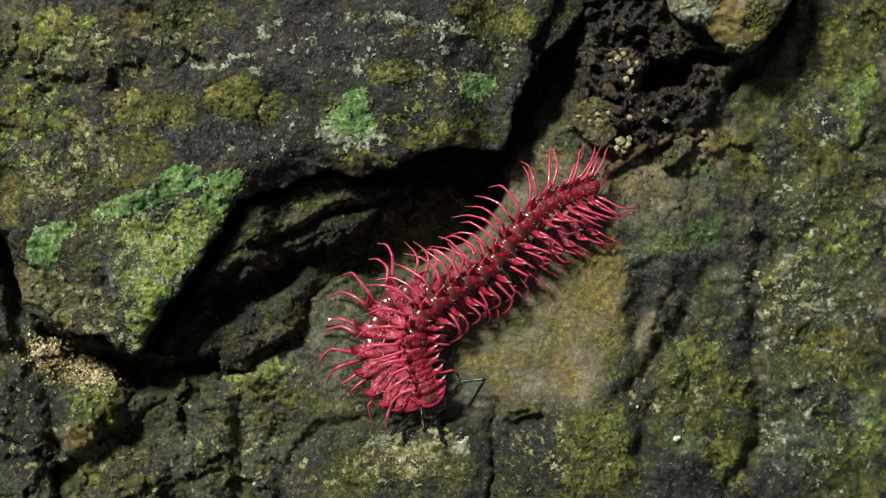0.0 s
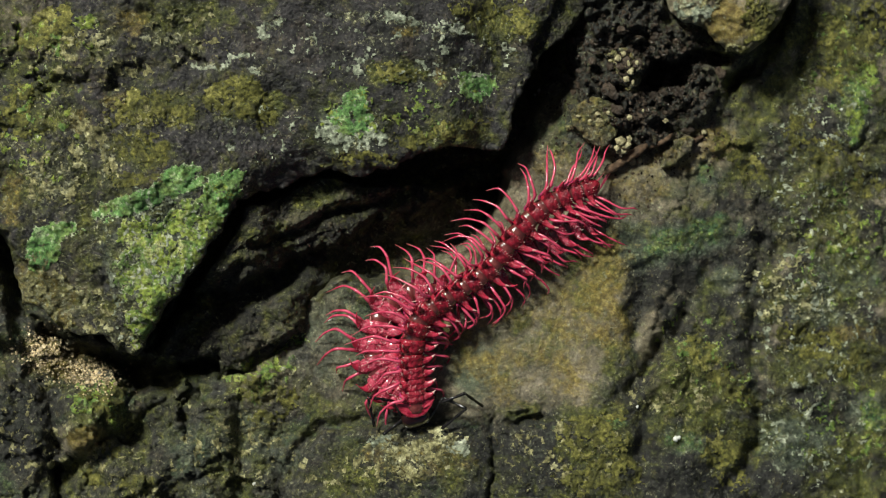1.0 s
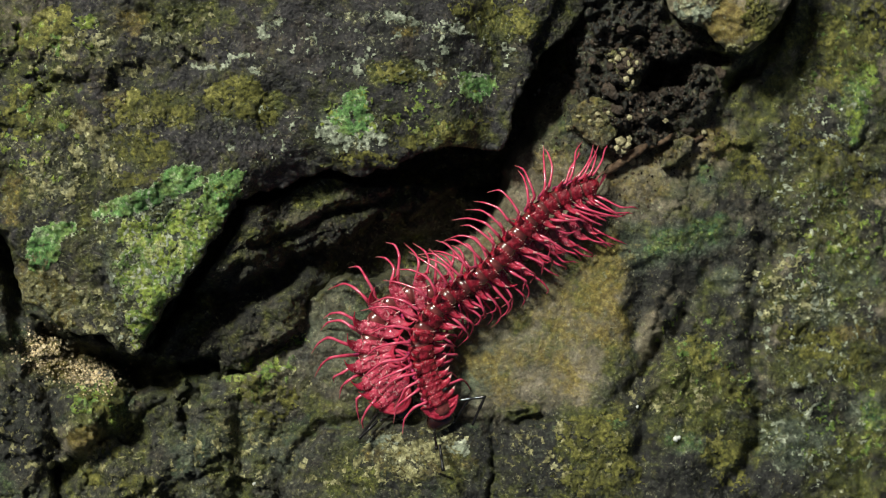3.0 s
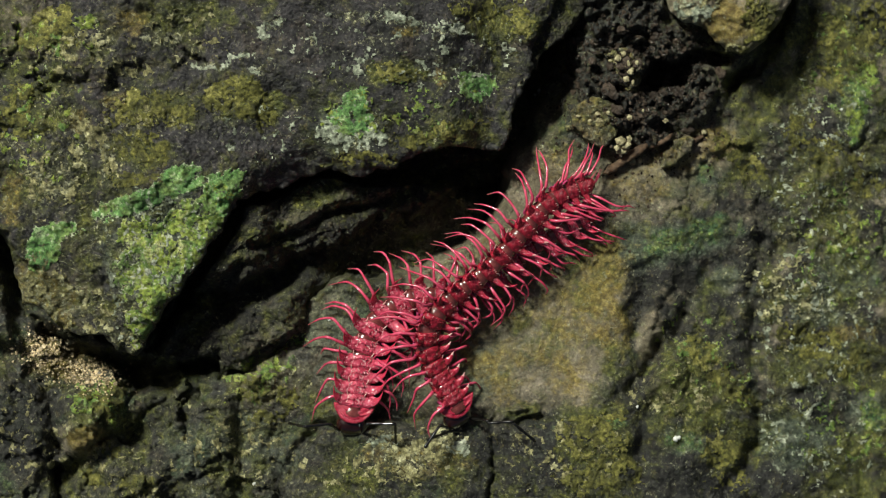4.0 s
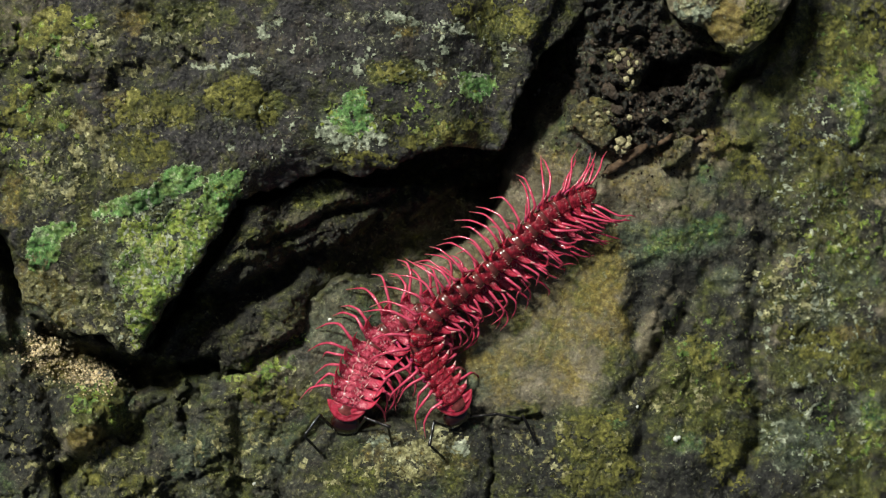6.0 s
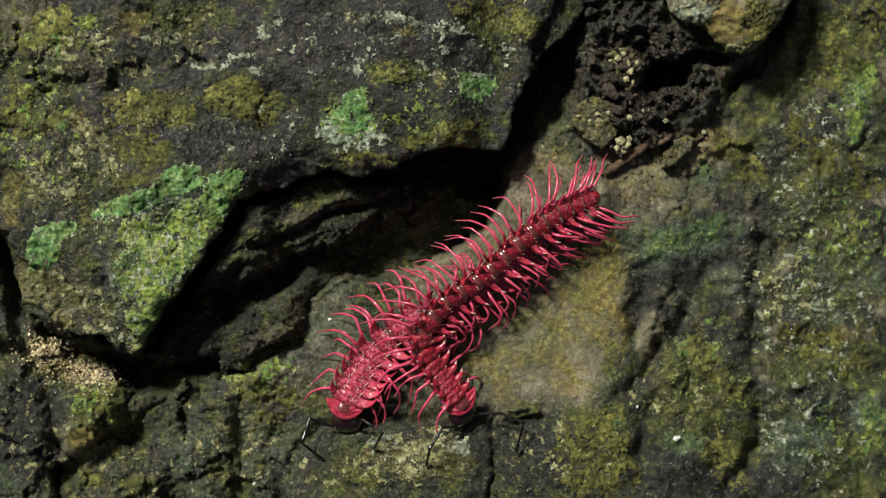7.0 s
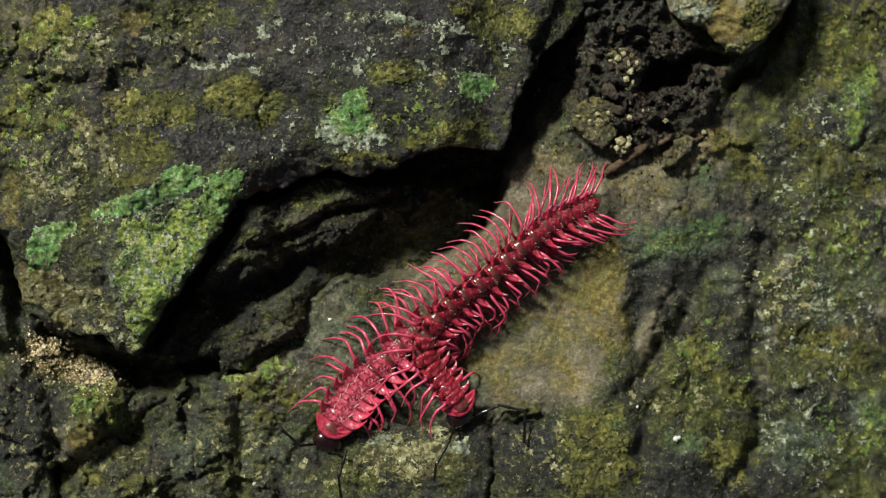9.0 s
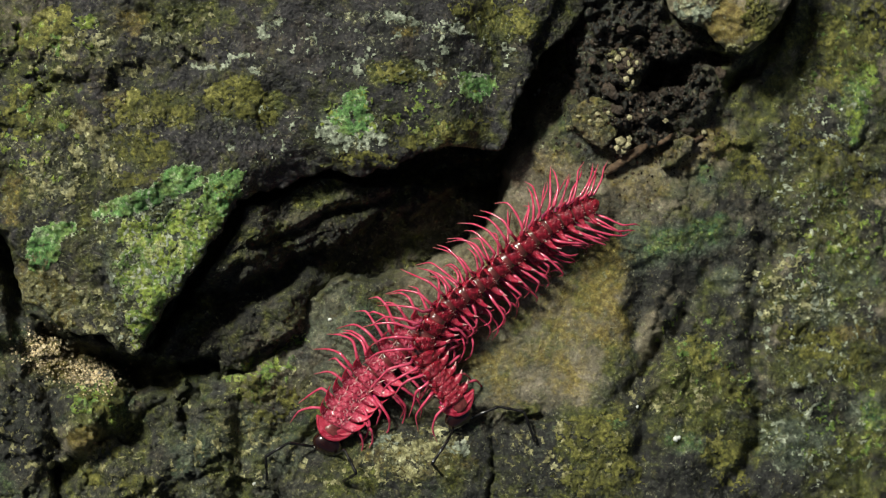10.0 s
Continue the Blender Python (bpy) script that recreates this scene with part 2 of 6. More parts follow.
def shell_material(name, low, high, glint_tint, share_of, rough, bump_by, coat):
    """Wrinkled horny shell: two shades, pale flecks painted in as whitish glints, and a wet gloss."""
    m, n, l, bsdf = material(name)
    vec = n.new("ShaderNodeTexCoord").outputs["Object"]
    t = noise_node(n, l, 1700, 5, 0.68, 0.3, vec).outputs["Fac"]
    col = ramp_node(n, l, t, [(0.34, low), (0.66, high)]).outputs[0]
    q = noise_node(n, l, 2600, 4, 0.7, 0.6, vec).outputs["Fac"]
    col = mix_node(n, l, ramp_node(n, l, q, [(share_of, (0, 0, 0)), (share_of + 0.08, (0.8,) * 3)]).outputs[0], col, glint_tint)
    l.new(col, bsdf.inputs["Base Color"])
    l.new(ramp_node(n, l, q, [(0.35, (rough,) * 3), (0.65, (rough + 0.14,) * 3)]).outputs[0], bsdf.inputs["Roughness"])
    bsdf.inputs["Coat Weight"].default_value, bsdf.inputs["Coat Roughness"].default_value = coat, 0.12
    b = n.new("ShaderNodeBump")
    b.inputs["Strength"].default_value, b.inputs["Distance"].default_value = 0.8, bump_by
    l.new(math_node(n, l, "ADD", noise_node(n, l, 3600, 4, 0.6, 0, vec).outputs["Fac"], t), b.inputs["Height"])
    l.new(b.outputs[0], bsdf.inputs["Normal"])
    return m


ROCK_LOW = rock_material("weathered_limestone", (0.022, 0.021, 0.018), (0.090, 0.087, 0.064), (0.40, 0.338, 0.245), 0.85,
                         (((0.090, 0.094, 0.085), 210, 0.56), ((0.105, 0.108, 0.024), 260, 0.57), ((0.048, 0.036, 0.024), 170, 0.56), ((0.046, 0.080, 0.032), 230, 0.57)))
ROCK_TOP = rock_material("dark_limestone", (0.026, 0.024, 0.026), (0.088, 0.080, 0.084), (0.34, 0.295, 0.195), 0.85,
                         (((0.100, 0.095, 0.024), 330, 0.58), ((0.070, 0.052, 0.040), 240, 0.58)))
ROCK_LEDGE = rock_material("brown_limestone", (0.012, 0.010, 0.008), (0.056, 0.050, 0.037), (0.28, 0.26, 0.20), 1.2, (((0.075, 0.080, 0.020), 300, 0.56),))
MINT = crust_material("mint_lichen", [(0.34, (0.070, 0.115, 0.045)), (0.44, (0.090, 0.200, 0.055)), (0.53, (0.140, 0.285, 0.075)), (0.66, (0.34, 0.42, 0.22))], (0.48, 0.50, 0.34), grainy=0.15, other=(0.150, 0.215, 0.050))
LIME = crust_material("lime_lichen", [(0.34, (0.085, 0.085, 0.024)), (0.42, (0.145, 0.185, 0.030)), (0.50, (0.195, 0.260, 0.038)), (0.57, (0.265, 0.305, 0.048)), (0.68, (0.50, 0.50, 0.24))], (0.36, 0.37, 0.22), grainy=0.18, other=(0.085, 0.170, 0.040))
MOSS = crust_material("olive_moss", [(0.34, (0.046, 0.046, 0.012)), (0.45, (0.086, 0.085, 0.017)), (0.54, (0.142, 0.135, 0.026)), (0.68, (0.28, 0.26, 0.08))], (0.075, 0.075, 0.028), 0.85, grainy=0.3)
CHALK = crust_material("chalky_lichen", [(0.36, (0.12, 0.135, 0.09)), (0.5, (0.27, 0.30, 0.21)), (0.64, (0.46, 0.48, 0.36))], (0.20, 0.22, 0.15), grainy=0.3)
YOLK = crust_material("yellowish_lichen", [(0.36, (0.11, 0.10, 0.040)), (0.5, (0.25, 0.23, 0.10)), (0.64, (0.46, 0.44, 0.25))], (0.17, 0.16, 0.075), grainy=0.3)
SOIL = plain_material("dark_soil", (0.016, 0.011, 0.008), (0.098, 0.073, 0.053), 0.26, 2800, 0.0006, random_by=0.7)
SAND = plain_material("coarse_sand", (0.12, 0.080, 0.030), (0.72, 0.58, 0.36), 0.45, 1500, 0.0, random_by=0.85)
PEBBLE = plain_material("pale_pebble", (0.17, 0.14, 0.06), (0.62, 0.56, 0.33), 0.7, 2400, 0.0003)
WOOD = plain_material("rotten_wood", (0.024, 0.014, 0.008), (0.20, 0.120, 0.066), 0.60, 2200, 0.0004)
GRIT = plain_material("white_grit", (0.55, 0.56, 0.50), (0.80, 0.80, 0.74), 0.5, 2200)
SHELL_DARK = shell_material("crimson_shell", (0.10, 0.003, 0.008), (0.46, 0.020, 0.044), (0.52, 0.110, 0.120), 0.62, 0.16, 0.00022, 0.5)
SHELL_RED = shell_material("deep_red_shell", (0.16, 0.004, 0.012), (0.54, 0.030, 0.062), (0.62, 0.22, 0.24), 0.62, 0.16, 0.00034, 0.6)
SHELL_MID = shell_material("red_shell", (0.30, 0.008, 0.030), (0.70, 0.095, 0.160), (0.74, 0.40, 0.41), 0.55, 0.18, 0.00036, 0.6)
RING_COLLAR = plain_material("brownish_collar", (0.075, 0.010, 0.010), (0.22, 0.055, 0.050), 0.08, 1800, 0.00008, 1.0)
SHELL_BRIGHT = plain_material("bright_red_shell", (0.34, 0.008, 0.030), (0.62, 0.055, 0.100), 0.20, 1900, 0.00030, 0.5)
SHELL_PINK = plain_material("pink_shell", (0.36, 0.008, 0.030), (0.66, 0.055, 0.110), 0.22, 2000, 0.00014, 0.45)
LEG_PINK = plain_material("pink_leg", (0.42, 0.020, 0.055), (0.74, 0.110, 0.195), 0.20, 1100, 0.00004, 0.3)
LEG_BASE = plain_material("magenta_leg_base", (0.42, 0.020, 0.110), (0.66, 0.090, 0.250), 0.25, 1100, 0.00004, 0.3)
LEG_TIP = plain_material("faded_leg_tip", (0.26, 0.035, 0.040), (0.50, 0.16, 0.16), 0.3, 1100)
SPINE_TIP = plain_material("pale_spine", (0.58, 0.24, 0.23), (0.80, 0.52, 0.47), 0.3, 1500)
HEAD_BROWN = plain_material("dark_brown_head", (0.006, 0.002, 0.002), (0.026, 0.006, 0.004), 0.10, 900, 0.0, 1.0)
BLACK = plain_material("black_horn", (0.004, 0.004, 0.004), (0.014, 0.012, 0.011), 0.2, 1500, 0.0, 0.4)
PALE_JOINT = plain_material("grey_joint", (0.28, 0.26, 0.24), (0.5, 0.48, 0.45), 0.4, 1500)


# ---- mesh helpers ----
def mesh_object(name, verts, faces, mat, layers=None):
    me = bpy.data.meshes.new(name)
    verts, faces = np.asarray(verts, np.float32), np.asarray(faces, np.int32)
    me.vertices.add(len(verts))
    me.vertices.foreach_set("co", verts.ravel())
    me.loops.add(faces.size)
    me.loops.foreach_set("vertex_index", faces.ravel())
    me.polygons.add(len(faces))
    me.polygons.foreach_set("loop_start", np.arange(0, faces.size, faces.shape[1], dtype=np.int32))
    me.polygons.foreach_set("use_smooth", np.ones(len(faces), bool))
    me.update(calc_edges=True)
    for nm, val in (layers or {}).items():
        me.attributes.new(nm, "FLOAT", "POINT").data.foreach_set("value", np.asarray(val, np.float32).ravel())
    me.materials.append(mat)
    return new(name, me)


def part(name, bm, mat, parent, label=""):
    me = bpy.data.meshes.new(name)
    bm.to_mesh(me)
    bm.free()
    for p in me.polygons:
        p.use_smooth = True
    for x in (mat if isinstance(mat, (list, tuple)) else [mat]):
        me.materials.append(x)
    ob = new(name, me)
    ob.parent = parent
    return tagged(ob, label)


def tube(bm, pts, radii, sides=7, mat=0):
    """A tapering tube along points, closed at both ends."""
    pts = [Vector(p) for p in pts]
    rings = []
    ref = Vector((0.13, 0.29, 0.95))
    for i, p in enumerate(pts):
        t = (pts[min(i + 1, len(pts) - 1)] - pts[max(i - 1, 0)]).normalized()
        a = t.cross(ref)
        if a.length < 0.1:
            a = t.cross(Vector((1, 0, 0)))
        a.normalize()
        b = t.cross(a)
        rings.append([bm.verts.new(p + (a * math.cos(k) + b * math.sin(k)) * radii[i])
                      for k in (2 * math.pi * j / sides for j in range(sides))])
    for r, s in zip(rings, rings[1:]):
        for j in range(sides):
            bm.faces.new((r[j], r[(j + 1) % sides], s[(j + 1) % sides], s[j])).material_index = mat
    bm.faces.new(rings[0][::-1]).material_index = mat
    bm.faces.new(rings[-1]).material_index = mat
    return bm


def spline(pts, n):
    """Catmull-Rom through the points, n places at even steps of the parameter."""
    p = np.asarray(pts, float)
    p = np.vstack([2 * p[0] - p[1], p, 2 * p[-1] - p[-2]])
    out = []
    for s in np.linspace(0, len(p) - 3 - 1e-9, n):
        i = int(s)
        f = s - i
        a, b, c, d = p[i:i + 4]
        out.append(0.5 * (2 * b + (c - a) * f + (2 * a - 5 * b + 4 * c - d) * f ** 2 + (3 * b - a - 3 * c + d) * f ** 3))
    return np.array(out)


def grid_faces(rows, cols, keep=None):
    i = np.arange(rows * cols).reshape(rows, cols)
    f = np.stack([i[:-1, :-1], i[1:, :-1], i[1:, 1:], i[:-1, 1:]], -1).reshape(-1, 4)
    if keep is not None:
        f = f[keep.ravel()[f].all(1)]
    return f


def compact(verts, faces, layers):
    used = np.unique(faces)
    where = np.full(len(verts), -1)
    where[used] = np.arange(len(used))
    return verts[used], where[faces], {k: np.ravel(x)[used] for k, x in layers.items()}


def to_world(u, v, z, sight=None):
    s = 1 - (z if sight is None else sight) * STEP / REACH
    return np.stack([(u - MID_U) * STEP * s, (MID_V - v) * STEP * s, z * STEP], -1).reshape(-1, 3)


# ---- the rocks ----
BOULDER = [(1010, -420), (1000, -60), (988, 0), (962, 38), (945, 90), (936, 135), (912, 190), (906, 232), (884, 272),
           (845, 262), (800, 262), (748, 274), (700, 296), (640, 312), (570, 303), (520, 320), (470, 345), (424, 352),
           (404, 392), (372, 440), (330, 500), (275, 580), (246, 633), (205, 612), (170, 592), (118, 594), (96, 572),
           (82, 552), (40, 534), (22, 470), (8, 420), (-60, 400), (-420, 420), (-440, -420)]
LEDGE = [(240, 620), (300, 520), (380, 400), (430, 330), (560, 270), (760, 230), (930, 215), (920, 285), (914, 342), (892, 394),
         (850, 438), (784, 478), (726, 502), (668, 514), (604, 506), (560, 540), (548, 575), (500, 612), (458, 626), (425, 655), (398, 655),
         (384, 622), (330, 640), (270, 645)]
KNOB = [(1160, -120), (1170, -14), (1186, 26), (1212, 46), (1244, 50), (1266, 68), (1284, 91), (1310, 99), (1345, 84), (1384, 36), (1410, -30), (1420, -120)]
SILL = [(536, 790), (575, 758), (640, 752), (700, 744), (760, 748), (820, 736), (864, 742), (876, 780), (870, 850), (880, 1100),
        (470, 1100), (510, 850)]


def growth(u, v, lichen=0.0, moss=0.0, pale=0.0, ochre=0.0, bare=0.0):
    z = np.zeros(np.shape(u))
    return {"lichen": z + lichen, "moss": z + moss, "pale": z + pale, "ochre": z + ochre, "bare": z + bare, "soot": z, "algae": z}


def put(g, u, v, nm, cu, cv, ru, rv, turn=0, full=1.0, soft=0.5):
    """Lay an uneven oval of growth or dark tone: full inside, fading over the outer part."""
    wob = fbm(u, v, 28, 3, 61) * 0.22
    b = blob(u, v, cu, cv, ru, rv, turn) + wob
    g[nm] = np.maximum(g[nm], full * smooth(-0.12, soft, b))


def slab(name, mat, pts, top, depth, undercut, round_by, fold=60, step=3.0, warp=7.0, grow=None, seed=0, box=None):
    """A rock with a modelled top; its rim folds down and runs back underneath."""
    p = np.array(pts)
    lo, hi = p.min(0) - fold - 10, p.max(0) + fold + 10
    if box:
        lo, hi = np.maximum(lo, box[:2]), np.minimum(hi, box[2:])
    us, vs = np.arange(lo[0], hi[0], step), np.arange(lo[1], hi[1], step)
    u, v = np.meshgrid(us, vs)
    wu = u + fbm(u, v, 42, 4, seed + 3) * warp
    wv = v + fbm(u, v, 42, 4, seed + 8) * warp
    d, nu, nv = outline(wu, wv, pts)
    keep = d < fold
    out = np.clip(d, 0, fold) / fold
    back = np.where(d > 0, d + undercut * out ** 1.3, 0)
    pu, pv = u - nu * back, v - nv * back
    zt = top(pu, pv, np.clip(-d, 0, None))
    s = np.clip(-d, 0, round_by)
    zt = zt - (round_by - np.sqrt(np.maximum(round_by ** 2 - (round_by - s) ** 2, 0))) * 0.8
    z = zt - depth * out
    rough = fbm(u * 1.0, v * 1.0, 30, 4, seed + 21) * 10 * smooth(0, 0.3, out)
    pu, pv = pu + nu * rough, pv + nv * rough
    g = grow(pu, pv, d)
    f = grid_faces(*u.shape, keep)
    verts, f, g = compact(to_world(pu, pv, z), f, g)
    return tagged(mesh_object(name, verts, f, mat, g), kind="")


def crust(name, mat, parent, surface, spots, thick, label, ragged=0.5, step=2.0, seed=0, grit=0.9, within=None, bias=0.06, kind=""):
    """A thin uneven growth lying on a rock: a union of ovals with a ragged margin and gaps."""
    s = np.array([[p[0] - max(p[2:4]) * 1.3, p[1] - max(p[2:4]) * 1.3, p[0] + max(p[2:4]) * 1.3, p[1] + max(p[2:4]) * 1.3] for p in spots])
    u, v = np.meshgrid(np.arange(s[:, 0].min(), s[:, 2].max(), step), np.arange(s[:, 1].min(), s[:, 3].max(), step))
    m = np.full(u.shape, -1.0)
    for p in spots:
        m = np.maximum(m, blob(u, v, *p))
    ru, rv = 0.80 * u - 0.60 * v + 7 * fbm(u, v, 19, 3, seed + 11), 0.60 * u + 0.80 * v + 7 * fbm(u, v, 19, 3, seed + 13)
    m = np.minimum(m * 1.3, 0.42) + ragged * (0.40 * fbm(ru, rv, 44, 3, seed) + 0.75 * fbm(ru, rv, 14, 4, seed + 4, 0.7)) - bias
    if within:
        m = m - 2 * smooth(-5, 1, outline(u + fbm(u, v, 42, 4, 103) * 8, v + fbm(u, v, 42, 4, 108) * 8, within)[0])
    z = surface(u, v) + thick * smooth(0.0, 0.22, m) - 5 * smooth(0.05, -0.04, m) + smooth(0, 0.1, m) * (fbm(u, v, 9, 3, seed + 7, 0.6) * grit + fbm(u, v, 24, 3, seed + 9) * thick * 0.35)
    f = grid_faces(*u.shape, m > -0.05)
    verts, f, g = compact(to_world(u, v, z), f, {"margin": smooth(0.30, 0.0, m)})
    ob = mesh_object(name, verts, f, mat, g)
    ob.parent = parent
    return tagged(ob, label, kind=kind)


# -- upper boulder --
def boulder_top(u, v, inner):
    z = 160 + 0.018 * (500 - u) - 0.05 * (v - 250) - 0.12 * np.clip(v - 330, 0, 400) - 70 * smooth(780, 900, u)
    z = z + fbm(u, v, 260, 3, 31) * 22 + fbm(u, v, 70, 4, 33) * 8
    z = z + fbm(u, v, 14, 3, 35, 0.6) * 2.0 + fbm(u, v, 6, 2, 36) * 1.0
    z = z + facets(u + 12 * fbm(u, v, 40, 3, 37), v + 12 * fbm(u, v, 40, 3, 38), 95, 39) * 9 * smooth(520, 300, u - 0.4 * v) * (1 - 0.75 * smooth(0, 0.4, blob(u, v, 300, 410, 180, 160)))
    z = z - 26 * smooth(60, 0, inner) * smooth(430, 500, u) * smooth(660, 580, u)
    z = z - 10 * smooth(110, 0, inner) * smooth(400, 460, u) * smooth(600, 540, u)
    # hollows and pits
    for cu, cv, ru, rv, dp in ((118, 150, 75, 22, 30), (80, 175, 30, 26, 24), (60, 110, 30, 12, 14), (235, 25, 26, 32, 12), (95, 215, 20, 34, 14),
                               (255, 372, 46, 24, 4), (6, 430, 16, 26, 60)):
        z = z - 0.65 * dp * smooth(-0.1, 0.8, blob(u, v, cu, cv, ru, rv) + fbm(u, v, 22, 3, 41) * 0.4)
    z = z + 9 * smooth(0.0, 0.25, blob(u, v, 300, 440, 150, 130, -50) + fbm(u, v, 30, 3, 42) * 0.2)
    z = z - 3 * smooth(7, 0, along(u, v, [(500, 120), (430, 128), (380, 150), (300, 180)]))
    z = z - 6 * smooth(30, 0, inner) * ridged(u, v, 34, 3, 44)
    return z


def boulder_growth(u, v, d):
    g = growth(u, v, moss=0.20 + 0.18 * fbm(u, v, 120, 3, 51) + 0.14 * smooth(420, 120, u) * smooth(60, 160, v))
    g["moss"] += 0.20 * smooth(160, 0, u + 0.5 * v) + 0.10
    g["moss"] -= 0.30 * smooth(0.0, 0.8, blob(u, v, 640, 70, 330, 90)) + 0.22 * smooth(0.1, 0.6, blob(u, v, 430, 250, 150, 50))
    for a in ((420, 178, 62, 54), (275, 190, 90, 36), (250, 270, 70, 34), (880, 45, 90, 44), (90, 60, 70, 40), (30, 330, 40, 60),
              (800, 240, 120, 30), (60, 215, 60, 40), (480, 190, 30, 40), (700, 128, 70, 30), (330, 30, 120, 40)):
        put(g, u, v, "moss", *a, 0, 0.74)
    put(g, u, v, "algae", 300, 440, 150, 150, 0, 0.6)
    put(g, u, v, "algae", 615, 215, 70, 70, 0, 0.5)
    g["pale"] = 0.13 + 0.14 * fbm(u, v, 60, 3, 55) + 0.10 * smooth(420, 100, u) * smooth(120, 260, v)
    for a in ((432, 98, 34, 9, -10), (376, 118, 40, 9, 10), (455, 124, 22, 10, 30), (165, 240, 20, 16, 0), (190, 280, 22, 46, -35), (140, 265, 14, 30, -40),
              (480, 44, 24, 16, 0), (750, 48, 90, 12, 12), (548, 68, 14, 6, -10), (625, 246, 46, 24, 0), (300, 345, 120, 8, -25), (110, 398, 40, 8, -5),
              (120, 100, 46, 10, 0), (660, 70, 36, 14, -20), (240, 430, 40, 60, 30), (95, 320, 60, 50, 0), (165, 70, 50, 20, 0), (290, 70, 60, 20, 0), (640, 30, 60, 16, 0)):
        put(g, u, v, "pale", *a, 0.44)
    put(g, u, v, "bare", 30, 50, 80, 60, 0, 0.7)
    put(g, u, v, "moss", 80, 520, 120, 60, 10, 0.62)
    put(g, u, v, "ochre", 70, 515, 90, 56, 10, 0.46)
    put(g, u, v, "bare", 75, 520, 110, 60, 10, 0.7)
    put(g, u, v, "pale", 85, 530, 110, 56, 10, 0.40)
    for a in ((235, 38, 32, 34), (142, 216, 30, 24), (215, 180, 36, 20), (20, 350, 28, 60), (720, 55, 30, 14), (100, 575, 40, 30), (780, 140, 14, 20)):
        put(g, u, v, "ochre", *a, 0, 0.52)
    g["soot"] = 0.34 + 0.30 * fbm(u, v, 70, 3, 57) + 0.24 * smooth(0, 0.5, blob(u, v, 690, 160, 230, 170))
    for k in ("moss", "lichen", "pale", "ochre"):
        g[k] = g[k] * smooth(34, 4, d)
    return g


boulder = slab("boulder", ROCK_TOP, BOULDER, boulder_top, 185, 70, 16, 66, 3.0, 8.0, boulder_growth, 100)
tagged(boulder, "dark limestone boulder crusted with green lichen and olive moss", "rock")


def boulder_z(u, v):
    d = outline(u + fbm(u, v, 42, 4, 103) * 8, v + fbm(u, v, 42, 4, 108) * 8, BOULDER)[0]
    s = np.clip(-d, 0, 16)
    return boulder_top(u, v, np.clip(-d, 0, None)) - (16 - np.sqrt(np.maximum(256 - (16 - s) ** 2, 0))) * 0.8 - 30 * smooth(-2, 6, d)


